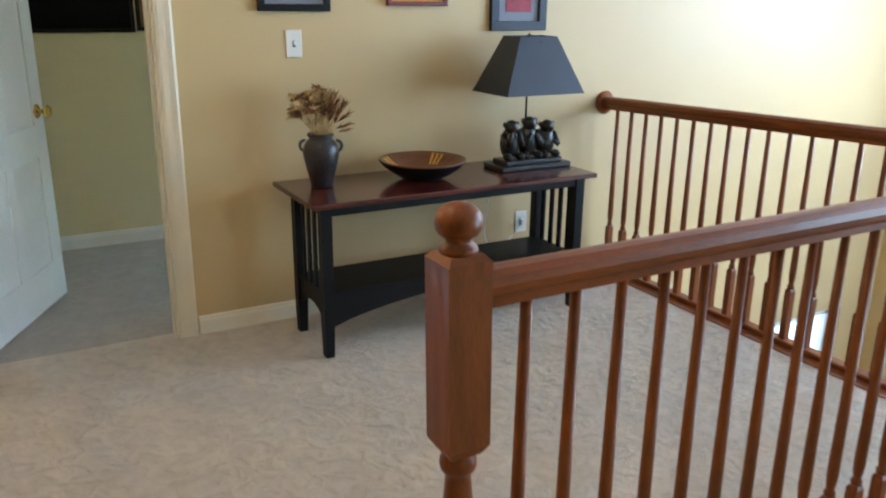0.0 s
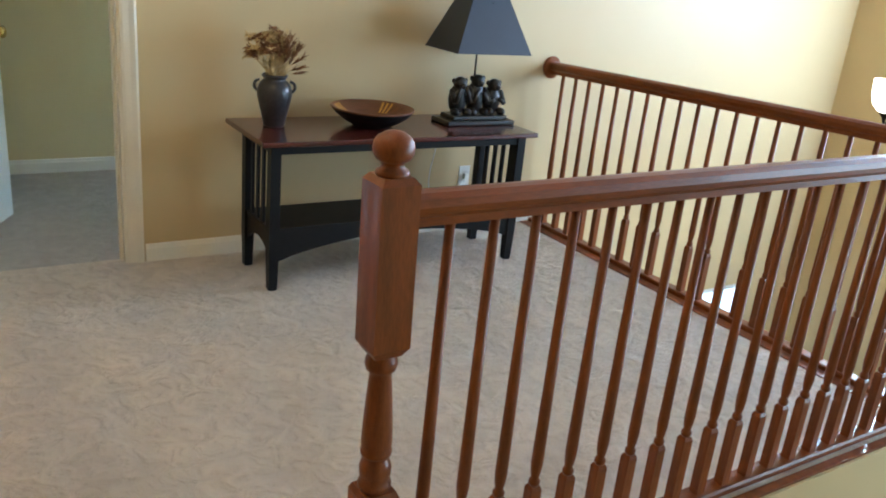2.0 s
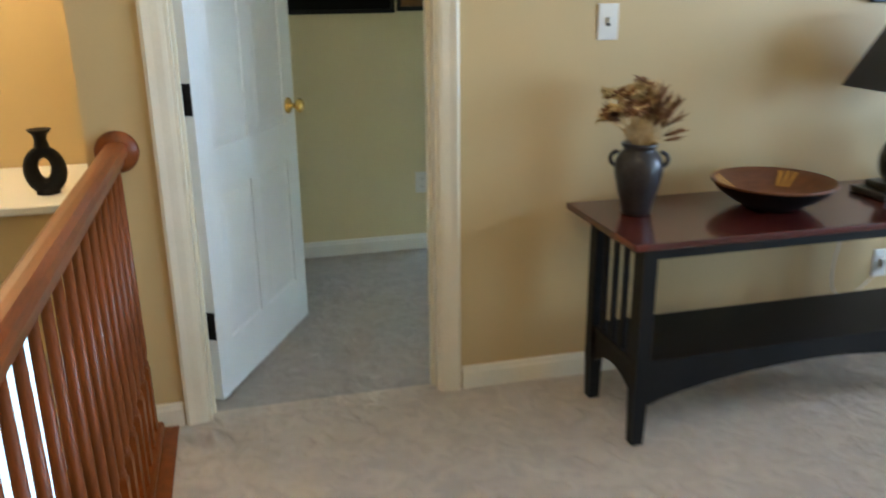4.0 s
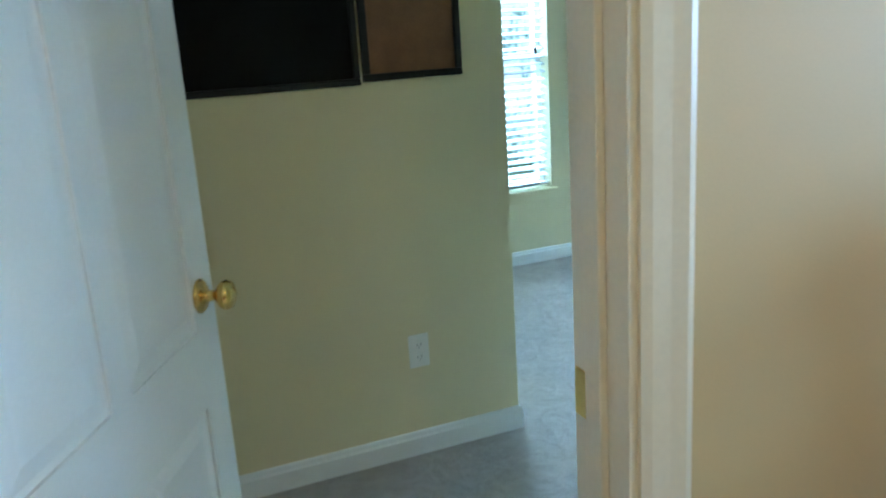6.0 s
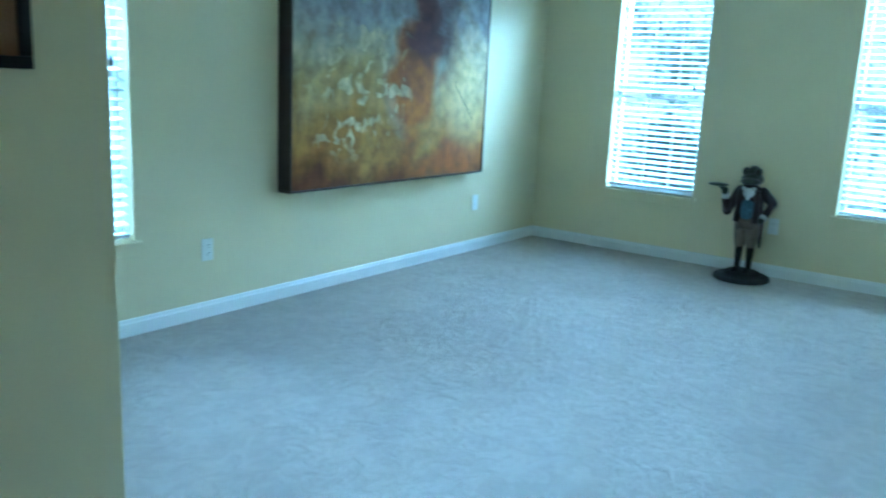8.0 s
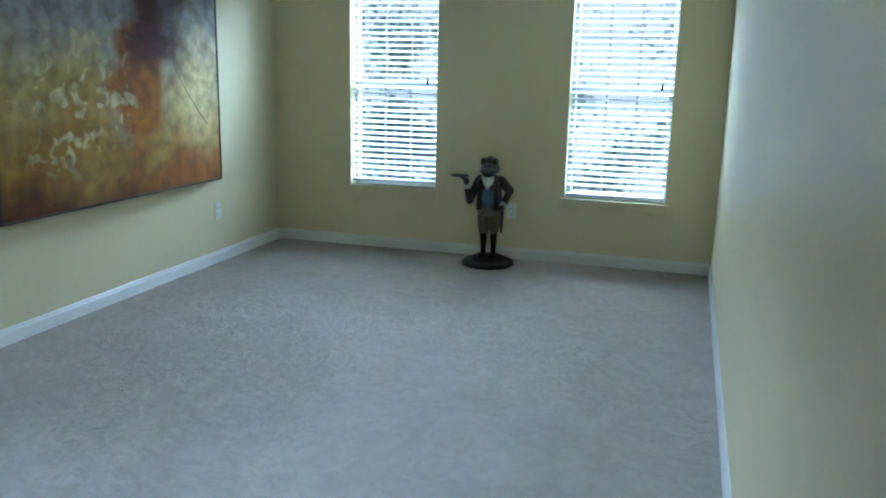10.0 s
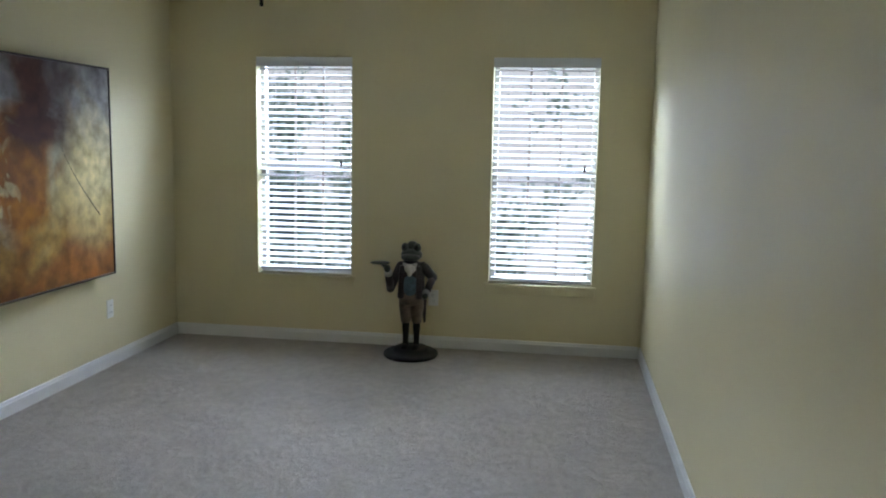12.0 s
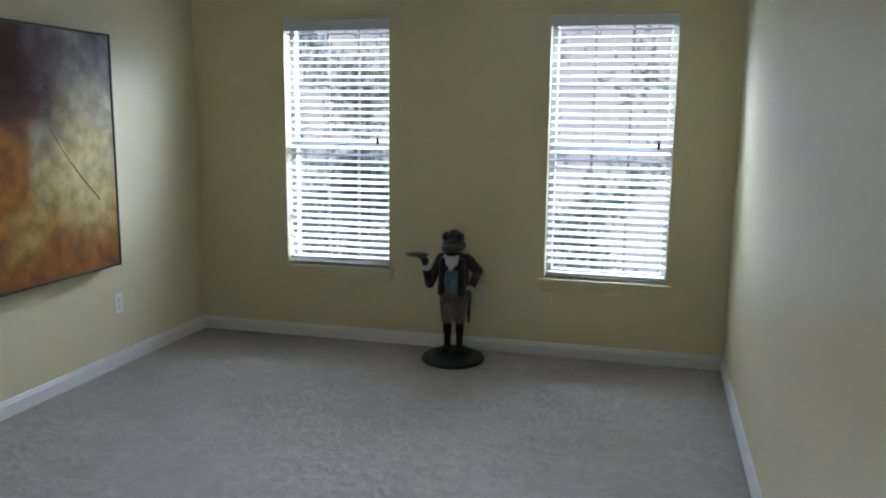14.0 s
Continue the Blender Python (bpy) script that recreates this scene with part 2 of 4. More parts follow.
PLASTIC = material("white_plate_plastic", (0.78, 0.77, 0.72), 0.35, 0, 0.02, 20, 90, 0.02, 0.0002)
SLOT = material("dark_slot", (0.05, 0.05, 0.05), 0.6, 0, 0.1, 20, 90, 0.0)
BLIND = material("white_blind_slat", (0.72, 0.74, 0.75), 0.45, 0, 0.03, 8, 90, 0.05, 0.0004)
CORK = material("brown_cork", (0.16, 0.075, 0.032), 0.9, 0, 0.2, 18, 220, 0.6, 0.002)
BLACKBOARD = material("matt_black_panel", (0.004, 0.004, 0.004), 0.85, 0, 0.25, 3, 60, 0.1, 0.0005)
PAPER = material("picture_mat_grey", (0.22, 0.22, 0.25), 0.7, 0, 0.06, 9, 90, 0.05, 0.0005)
CRIMSON = material("picture_crimson", (0.30, 0.02, 0.035), 0.6, 0, 0.3, 14, 60, 0.1, 0.0005)
AMBER = material("picture_amber", (0.55, 0.15, 0.02), 0.5, 0, 0.4, 14, 60, 0.1, 0.0005, second=(0.45, 0.32, 0.03))
BLACKWOOD.node_tree.nodes["Principled BSDF"].inputs["Specular IOR Level"].default_value = 0.25
for oak in (OAK, OAKX, OAKY):
    oak.node_tree.nodes["Principled BSDF"].inputs["Specular IOR Level"].default_value = 0.3
BLACKBOARD.node_tree.nodes["Principled BSDF"].inputs["Specular IOR Level"].default_value = 0.15
GLASS = glass_material()
GARDEN = garden_material("garden_beyond", 1.05)
BOWLGLOW = glow("frosted_lit_glass", (1.0, 0.9, 0.72), 3.5)
PAINT = painting_material("abstract_canvas")
FROGGREEN = material("mossy_green_figure", (0.028, 0.036, 0.028), 0.3, 0, 0.6, 30, 120, 0.3, 0.002)


# ---- mesh helpers ----
def box(bm, lo, hi, bevel=0.0):
    m = Matrix.LocRotScale([(a + b) / 2 for a, b in zip(lo, hi)], None, [b - a for a, b in zip(lo, hi)])
    made = bmesh.ops.create_cube(bm, size=1, matrix=m)["verts"]
    if bevel:
        bmesh.ops.bevel(bm, geom=list({e for v in made for e in v.link_edges}), offset=bevel, segments=2, profile=0.5, affect="EDGES")
    return bm


def boxes(*items, bevel=0.0):
    bm = bmesh.new()
    for lo, hi in items:
        box(bm, lo, hi, bevel)
    return bm


def lathe(profile, steps=20, centre=(0, 0, 0), bm=None, squash=1.0):
    """Turned body about z from rows of (radius, height)."""
    bm = bm or bmesh.new()
    rings = []
    for r, z in profile:
        rings.append([bm.verts.new((centre[0] + max(r, 1e-4) * math.cos(k * math.tau / steps), centre[1] + squash * max(r, 1e-4) * math.sin(k * math.tau / steps), centre[2] + z)) for k in range(steps)])
    for p, q in zip(rings, rings[1:]):
        for k in range(steps):
            f = bm.faces.new((p[k], p[(k + 1) % steps], q[(k + 1) % steps], q[k]))
            f.smooth = True
    bm.faces.new(rings[0][::-1])
    bm.faces.new(rings[-1])
    return bm


def squared(profile, centre=(0, 0, 0), bm=None):
    """Square body about z from rows of (half width, height)."""
    bm = bm or bmesh.new()
    rings = [[bm.verts.new((centre[0] + sx * h, centre[1] + sy * h, centre[2] + z)) for sx, sy in ((-1, -1), (1, -1), (1, 1), (-1, 1))] for h, z in profile]
    for p, q in zip(rings, rings[1:]):
        for k in range(4):
            bm.faces.new((p[k], p[(k + 1) % 4], q[(k + 1) % 4], q[k]))
    bm.faces.new(rings[0][::-1])
    bm.faces.new(rings[-1])
    return bm


def rod(bm, a, b, r0, r1=None, steps=8):
    a, b = Vector(a), Vector(b)
    r1 = r0 if r1 is None else r1
    q = (b - a).to_track_quat("Z", "Y")
    rings = [[bm.verts.new(p + q @ Vector((r * math.cos(k * math.tau / steps), r * math.sin(k * math.tau / steps), 0))) for k in range(steps)] for p, r in ((a, r0), (b, r1))]
    for k in range(steps):
        f = bm.faces.new((rings[0][k], rings[0][(k + 1) % steps], rings[1][(k + 1) % steps], rings[1][k]))
        f.smooth = True
    bm.faces.new(rings[0][::-1])
    bm.faces.new(rings[1])
    return bm


def ball(bm, place, size, seg=12):
    m = Matrix.LocRotScale(place, None, size if isinstance(size, (tuple, list)) else (size,) * 3)
    for v in bmesh.ops.create_uvsphere(bm, u_segments=seg, v_segments=max(6, seg * 2 // 3), radius=1, matrix=m)["verts"]:
        for f in v.link_faces:
            f.smooth = True
    return bm


def extrude_profile(points, axis, a, b):
    """A section (u, v=z) run along x or y from a to b."""
    bm = bmesh.new()
    ends = []
    for s in (a, b):
        ends.append([bm.verts.new((s, u, v) if axis == "x" else (u, s, v)) for u, v in points])
    k = len(points)
    for i in range(k):
        bm.faces.new((ends[0][i], ends[0][(i + 1) % k], ends[1][(i + 1) % k], ends[1][i]))
    bm.faces.new(ends[0][::-1])
    bm.faces.new(ends[1])
    return bm


def mesh_of(name, bm, mat):
    bmesh.ops.recalc_face_normals(bm, faces=bm.faces[:])
    me = bpy.data.meshes.new(name)
    bm.to_mesh(me)
    bm.free()
    me.materials.append(mat)
    return me


def part(name, bm, mat, parent=None, label=""):
    ob = new(name, mesh_of(name, bm, mat) if not isinstance(bm, bpy.types.Mesh) else bm)
    if parent:
        ob.parent = parent
    if label:
        ob["label"] = label
    return ob


def thing(name, label, category, place=(0, 0, 0), group="", turn=0):
    ob = new(name)
    ob.matrix_world = pose(*place, 0, 0, turn)
    return tagged(ob, label, category, group)


def solid(name, bm, mat, label, category):
    return tagged(part(name, bm, mat), label, category, kind="structure")


# ---- structure ----
H, LOW = 2.44, -2.75
T = 0.125
YT, YN, XE, XC = 1.645, 3.543, 5.675, 0.605
DL, DR, DH = -0.895, -0.072, 2.05
# wall between landing and bedroom, with the doorway
solid("wall_landing", boxes(((-1.15, 0, LOW), (DL, 0.062, H)), ((DL, 0, DH), (DR, 0.062, H)), ((DR, 0, -0.3), (5.5, 0.062, H)), ((DL, 0, LOW), (DR, 0.062, -0.3)),
                            ((DR, 0, LOW), (3.86, 0.062, -0.3)), ((4.62, 0, LOW), (5.5, 0.062, -0.3)), ((3.86, 0, -0.72), (4.62, 0.062, -0.3)), ((3.86, 0, LOW), (4.62, 0.062, -2.2))), TAN,
      "warm tan painted wall behind the console table", "wall")
solid("wall_bedroom_south", boxes(((-1.15, 0.062, -0.3), (DL, T, H)), ((DL, 0.062, DH), (DR, T, H)), ((DR, 0.062, -0.3), (XE, T, H))), CREAM, "pale yellow painted bedroom wall beside the door", "wall")
solid("wall_entry", boxes(((-1.15, YT, -0.3), (XC, YT + 0.12, H)), ((XC - 0.12, YT + 0.12, -0.3), (XC, YN, H))), CREAM, "pale yellow painted wall facing the bedroom door", "wall")
solid("wall_entry_end", boxes(((-1.15, T, -0.3), (-1.05, YT, H))), CREAM, "pale yellow wall closing the entry", "wall")


def wall_with_windows(name, axis, at, a, b, thick, holes, mat, label):
    """A wall along y (axis x) or along x (axis y) with rectangular holes (from, to, low, high)."""
    items, s = [], a
    z0, z1 = -0.3, H

    def blk(u0, u1, w0, w1):
        return ((at, u0, w0), (at + thick, u1, w1)) if axis == "x" else ((u0, at, w0), (u1, at + thick, w1))
    for u0, u1, w0, w1 in holes:
        items += [blk(s, u0, z0, z1), blk(u0, u1, z0, w0), blk(u0, u1, w1, z1)]
        s = u1
    items.append(blk(s, b, z0, z1))
    return solid(name, boxes(*items), mat, label, "wall")


WZ0, WZ1 = 0.49, 2.05
W2, W1, W3 = (0.475, 1.195), (2.19, 2.897), (1.170, 1.877)
wall_with_windows("wall_window", "x", XE, T - 0.125, YN + 0.16, 0.16, [(*W2, WZ0, WZ1), (*W1, WZ0, WZ1)], CREAM, "pale yellow bedroom wall with two tall windows")
wall_with_windows("wall_painting", "y", YN, XC - 0.12, XE, 0.16, [(*W3, WZ0 - 0.03, WZ1)], CREAM, "pale yellow bedroom wall holding the large painting")
solid("ceiling_bedroom", boxes(((-1.27, 0.0, H), (XE + 0.16, YN + 0.16, H + 0.1))), CEIL, "off-white textured bedroom ceiling", "ceiling")
solid("floor_bedroom", boxes(((-1.15, 0.06, -0.3), (XE, YN, 0.0))), CARPET_DIMMED, "beige cut-pile carpet of the bedroom", "floor")

# landing and the open voids either side
RX, RY, LX = 2.285, -2.42, -1.063
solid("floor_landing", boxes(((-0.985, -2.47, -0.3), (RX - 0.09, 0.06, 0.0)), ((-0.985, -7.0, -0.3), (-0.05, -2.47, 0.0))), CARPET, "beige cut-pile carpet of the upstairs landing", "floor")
solid("landing_edge", boxes(((-1.12, -7.0, -0.3), (-0.985, 0.0, 0.006)), ((RX - 0.09, -2.5, -0.3), (RX + 0.07, 0.0, 0.004)), ((-0.05, -2.5, -0.3), (RX - 0.09, -2.47, 0.004))), OAK, "reddish oak nosing along the landing edge", "trim")
solid("landing_fascia", boxes(((-0.05, -2.512, -0.9), (RX + 0.07, -2.502, -0.004)), ((RX + 0.072, -2.5, -0.9), (RX + 0.082, 0.0, -0.004)), ((-1.135, -7.0, -0.9), (-1.123, 0.0, -0.004))), TAN, "tan painted face below the landing edge", "wall")
solid("ceiling_landing", boxes(((-4.2, -7.1, H + 0.5), (5.62, 1.6, H + 0.6)), ((-1.15, 0.0, H), (5.62, 0.12, H + 0.5))), CEIL, "off-white ceiling over the landing and foyer", "ceiling")
solid("wall_great_room", boxes(((5.12, -7.0, LOW), (5.24, -5.7, H + 0.5)), ((5.12, -3.5, LOW), (5.24, -2.45, H + 0.5)), ((5.12, -0.85, LOW), (5.24, 0.0, H + 0.5)), ((5.12, -5.7, LOW), (5.24, -3.5, -0.5)), ((5.12, -5.7, 2.3), (5.24, -3.5, H + 0.5)),
                               ((5.12, -2.45, LOW), (5.24, -0.85, 0.45)), ((5.12, -2.45, 2.45), (5.24, -0.85, H + 0.5))), TAN, "warm tan wall of the two-storey room", "wall")
solid("wall_behind", boxes(((-4.2, -7.12, LOW), (5.62, -7.0, H + 0.5))), TAN, "warm tan wall closing the landing", "wall")
solid("wall_foyer_side", boxes(((-4.2, -7.0, LOW), (-4.08, 1.6, H + 0.5))), TAN, "warm tan wall of the foyer", "wall")
solid("floor_lower", boxes(((-4.2, -7.0, LOW - 0.1), (5.62, 1.6, LOW))), material("lower_oak_floor", (0.30, 0.16, 0.07), 0.35, 0, 0.2, 3, 60, 0.1, 0.001, (0.7, 7, 7)), "brown wooden floor of the storey below", "floor")
solid("wall_foyer_low", boxes(((-4.08, 0.3, 0.42), (-1.15, 0.42, 0.69)), ((-1.44, 0.3, LOW), (-1.15, 0.42, 0.42)), ((-4.08, 0.3, LOW), (-2.5, 0.42, 0.42)), ((-2.5, 0.3, LOW), (-1.44, 0.42, -1.4))), TAN, "warm tan foyer wall under the ledge", "wall")
solid("foyer_ledge", boxes(((-4.08, 0.27, 0.69), (-1.15, 0.95, 0.72)), bevel=0.006), WHITE, "white painted ledge high in the foyer", "trim")
solid("wall_foyer_back", boxes(((-4.08, 0.95, 0.3), (-1.15, 1.05, H + 0.5))), TAN, "warm tan wall above the foyer ledge", "wall")


def baseboard_run(axis, at, a, b, side, mat, name="baseboard"):
    """Moulded skirting; side: +1 or -1, the way it stands out of its wall."""
    s = side
    pts = [(at, 0.0), (at + s * 0.014, 0.0), (at + s * 0.014, 0.062), (at + s * 0.010, 0.070), (at + s * 0.008, 0.080), (at + s * 0.004, 0.085), (at, 0.085)]
    return solid(name, extrude_profile(pts, axis, a, b), mat, "white painted moulded baseboard", "baseboard")


baseboard_run("x", 0.0, 0.001, RX - 0.01, -1, CASING)
baseboard_run("x", 0.0, -1.05, DL - 0.071, -1, CASING)
baseboard_run("x", T, DR + 0.071, XE, 1, WHITE)
baseboard_run("x", YT, -1.15, XC, -1, WHITE)
baseboard_run("y", XC, YT - 0.013, YN, 1, WHITE)
baseboard_run("x", YN, XC + 0.014, XE - 0.014, -1, WHITE)
baseboard_run("y", XE, T + 0.014, YN, -1, WHITE)

# door jamb and casings
solid("door_jamb", boxes(((DL - 0.001, 0.0, 0.0), (DL + 0.018, T, DH)), ((DR - 0.018, 0.0, 0.0), (DR + 0.001, T, DH)), ((DL + 0.018, 0.0, DH - 0.018), (DR - 0.018, T, DH + 0.001)),
                         ((DL + 0.018, 0.045, 0.0), (DL + 0.030, 0.080, DH - 0.018)), ((DR - 0.030, 0.045, 0.0), (DR - 0.018, 0.080, DH - 0.018)), bevel=0.002), CASING, "cream painted door jamb with stop", "door frame")


def casing(y, s, mat):
    w = 0.07
    prof = [(0.0, 0.0), (w, 0.0), (w, s * 0.016), (w * 0.85, s * 0.019), (w * 0.55, s * 0.014), (w * 0.2, s * 0.011), (0.0, s * 0.007)]
    bm = bmesh.new()
    for x0, d in ((DL + 0.006, -1), (DR - 0.006, 1)):
        rings = [[bm.verts.new((x0 + d * u, y + v, z)) for u, v in prof] for z in (0.0, DH + 0.06)]
        k = len(prof)
        for i in range(k):
            bm.faces.new((rings[0][i], rings[0][(i + 1) % k], rings[1][(i + 1) % k], rings[1][i]))
        bm.faces.new(rings[0])
        bm.faces.new(rings[1])
    box(bm, (DL - 0.07, min(y, y + s * 0.018), DH - 0.006), (DR + 0.07, max(y, y + s * 0.018), DH + 0.066), 0.004)
    return solid("door_casing", bm, mat, "cream painted moulded door casing", "trim")


casing(0.0, -1, CASING)
casing(T, 1, WHITE)


# ---- door: six-panel leaf standing open into the bedroom ----
def door_leaf():
    W, HT, D = 0.800, 2.02, 0.035
    d = thing("door_1", "white six-panel interior door standing open into the bedroom", "door", (-0.839, 0.113, 0.012), turn=63)
    d["kind"] = "structure"
    cols = [(0.10, 0.36), (0.425, 0.695)]
    rows = [(0.20, 0.72), (0.87, 1.52), (1.65, 1.90)]
    bm = boxes(((0, 0.006, 0), (W, D - 0.006, HT)))
    # stiles and rails stand proud of the sunk fields
    xs = [(0, 0.10), (0.36, 0.425), (0.695, W)]
    for y0, y1 in ((0.0, 0.0062), (D - 0.0062, D)):
        for a, b in xs:
            box(bm, (a, y0, 0), (b, y1, HT))
        zz = [(0, 0.20), (0.72, 0.87), (1.52, 1.65), (1.90, HT)]
        for a, b in zz:
            for c, e in cols:
                box(bm, (c, y0, a), (e, y1, b))
    leaf = part("leaf", bm, WHITE, d)
    for y0, s in ((0.006, -1), (D - 0.006, 1)):
        for a, b in cols:
            for c, e in rows:
                bm = bmesh.new()
                g = 0.012
                lo = [bm.verts.new((x, y0, z)) for x, z in ((a + g, c + g), (b - g, c + g), (b - g, e - g), (a + g, e - g))]
                g = 0.040
                hi = [bm.verts.new((x, y0 + s * 0.005, z)) for x, z in ((a + g, c + g), (b - g, c + g), (b - g, e - g), (a + g, e - g))]
                for k in range(4):
                    bm.faces.new((lo[k], lo[(k + 1) % 4], hi[(k + 1) % 4], hi[k]))
                bm.faces.new(hi)
                bm.faces.new(lo[::-1])
                part("panel", bm, WHITE, leaf)
    for s, y in ((-1, 0.0), (1, D)):
        bm = bmesh.new()
        prof = [(0.0, 0.0), (0.033, 0.0), (0.033, 0.004), (0.026, 0.010), (0.012, 0.013), (0.010, 0.030), (0.014, 0.034), (0.026, 0.042), (0.029, 0.052), (0.025, 0.062), (0.012, 0.068), (0.0, 0.069)]
        lathe(prof, 20, bm=bm)
        bmesh.ops.transform(bm, matrix=Matrix.Translation((W - 0.068, y, 0.93)) @ Matrix.Rotation(radians(90 if s < 0 else -90), 4, "X"), verts=bm.verts)
        k = part("door_knob", bm, BRASS, d, "polished brass round door knob")
    bm = boxes(((W, 0.006, 0.89), (W + 0.0015, D - 0.006, 0.97)))
    part("latch_plate", bm, BRASS, d)
    for z in (0.28, 1.05, 1.83):
        bm = boxes(((-0.002, 0.003, z - 0.05), (0.0, D - 0.004, z + 0.05)), ((-0.030, D - 0.004, z - 0.05), (-0.002, D - 0.001, z + 0.05)))
        rod(bm, (-0.010, D + 0.004, z - 0.052), (-0.010, D + 0.004, z + 0.052), 0.007)
        part("hinge", bm, BRONZE, d, "dark bronze butt hinge")
    return d


door_leaf()
solid("strike_plate", boxes(((DR - 0.0215, 0.085, 0.875), (DR - 0.0182, 0.118, 0.942))), BRASS, "brass strike plate set in the door jamb", "strike plate")


# ---- windows with blinds ----
def window(name, axis, at, u0, u1, z0, z1, outward, drop=0.0, tilt=17):
    """Double-hung window in a drywall return. Local x runs along the wall, local y points outwards."""
    W, HT = u1 - u0, z1 - z0
    w = new(name)
    w.matrix_world = pose(at, u1, z0, 0, 0, -90) if axis == "x" else pose(u0, at, z0)
    tagged(w, "white double-hung window with a deep drywall return and sill", "window", kind="structure")
    part("window_frame", boxes(((0, 0.09, 0), (0.035, 0.15, HT)), ((W - 0.035, 0.09, 0), (W, 0.15, HT)), ((0.035, 0.09, 0), (W - 0.035, 0.15, 0.045)), ((0.035, 0.09, HT - 0.04), (W - 0.035, 0.15, HT)), bevel=0.003), WHITE, w)
    part("meeting_rail", boxes(((0.036, 0.092, HT / 2 - 0.022), (W - 0.036, 0.135, HT / 2 + 0.022)), bevel=0.003), WHITE, w)
    sill = part("window_sill", boxes(((-0.030, -0.026, -0.020), (W + 0.030, 0.0885, 0.0)), bevel=0.004), CREAM, w, "sill painted the pale yellow of the wall")
    part("apron", boxes(((-0.02, -0.014, -0.075), (W + 0.02, -0.001, -0.0205)), bevel=0.003), CREAM, sill)
    for a, b, y in ((0.046, HT / 2 - 0.023, 0.110), (HT / 2 + 0.023, HT - 0.041, 0.125)):
        p = part("pane", boxes(((0.036, y, a), (W - 0.036, y + 0.004, b))), GLASS, w)
        p.visible_shadow = False
        bars = []
        for k in (1, 2):
            x = 0.036 + (W - 0.072) * k / 3
            bars.append(((x - 0.008, y + 0.006, a), (x + 0.008, y + 0.012, b)))
        zc = (a + b) / 2
        bars.append(((0.036, y + 0.0125, zc - 0.008), (W - 0.036, y + 0.018, zc + 0.008)))
        part("muntins", boxes(*bars), WHITE, w)
    part("sash_lock", boxes(((W / 2 - 0.025, 0.078, HT / 2 + 0.006), (W / 2 + 0.025, 0.0915, HT / 2 + 0.022)), bevel=0.003), WHITE, w)
    # blind
    b = thing("window_blind", "white two-inch slat blind lowered over the window", "blind", group="bedroom blinds")
    b.matrix_world = w.matrix_world.copy()
    part("headrail", boxes(((0.006, 0.012, HT - 0.050), (W - 0.006, 0.068, HT - 0.001)), bevel=0.003), BLIND, b)
    part("valance", boxes(((-0.004, 0.002, HT - 0.068), (W + 0.004, 0.010, HT - 0.002)), bevel=0.003), BLIND, b)
    bm = bmesh.new()
    rows = []
    for k in range(5):
        u = -0.024 + 0.012 * k
        rows.append((u, 0.0022 * (1 - (u / 0.024) ** 2)))
    ends = [[bm.verts.new((x, u, v + o)) for o in (0.0, 0.0026) for u, v in (rows if o == 0 else rows[::-1])] for x in (0.010, W - 0.010)]
    k = len(ends[0])
    for i in range(k):
        bm.faces.new((ends[0][i], ends[0][(i + 1) % k], ends[1][(i + 1) % k], ends[1][i]))
    bm.faces.new(ends[0])
    bm.faces.new(ends[1])
    slat = mesh_of("slat", bm, BLIND)
    z, n = HT - 0.085, 0
    rnd = random.Random(name)
    while z > 0.055 + drop:
        s = part("slat", slat, BLIND, b)
        s.matrix_local = pose(0, 0.042, z, tilt + rnd.uniform(-1.5, 1.5), rnd.uniform(-0.12, 0.12), 0)
        z -= 0.0445
    bot = part("bottom_rail", boxes(((0.010, 0.017, -0.010), (W - 0.010, 0.067, 0.010)), bevel=0.004), BLIND, b)
    bot.matrix_local = pose(0, 0, 0.026 + drop, 0, -0.6 if drop else 0, 0)
    for x in (0.12, W / 2, W - 0.12):
        bm = bmesh.new()
        for y in (0.0155, 0.0685):
            rod(bm, (x, y, 0.03 + drop), (x, y, HT - 0.05), 0.0012, steps=5)
        part("ladder_cord", bm, BLIND, b)
    bm = bmesh.new()
    rod(bm, (W - 0.075, 0.009, HT - 0.07), (W - 0.080, 0.008, HT * 0.50 + 0.05), 0.0014, steps=5)
    cord = part("pull_cord", bm, BLIND, b)
    bm = bmesh.new()
    lathe([(0.003, 0.03), (0.008, 0.012), (0.010, -0.01), (0.004, -0.02)], 10, (W - 0.080, 0.008, HT * 0.50 + 0.03), bm)
    part("tassel", bm, BRONZE, cord, "dark cord tassel")
    return w


window("window_1", "x", XE, *W1, WZ0, WZ1, 1, 0.012)
window("window_2", "x", XE, *W2, WZ0, WZ1, 1)
window("window_3", "y", YN, *W3, WZ0 - 0.03, WZ1, 1)
# view outside
bd = part("backdrop_garden", boxes(((0, -30, -12), (0.2, 34, 16))), GARDEN)
bd.location = (26, 0, 0)
tagged(bd, "sunlit trees and pale sky beyond the windows", "backdrop", kind="structure")
bd = part("backdrop_garden_north", boxes(((-30, 0, -12), (26, 0.2, 16))), GARDEN)
bd.location = (0, 26, 0)
tagged(bd, "sunlit trees and pale sky beyond the north window", "backdrop", kind="structure")
tagged(part("ground", boxes(((5.9, -60, -3.3), (60, 60, -3.2)), ((-60, 4.2, -3.3), (5.9, 60, -3.2))), material("lawn", (0.07, 0.11, 0.03), 0.9, 0, 0.3, 2, 60, 0.6, 0.02)), "green lawn outside the house", "ground", kind="structure")


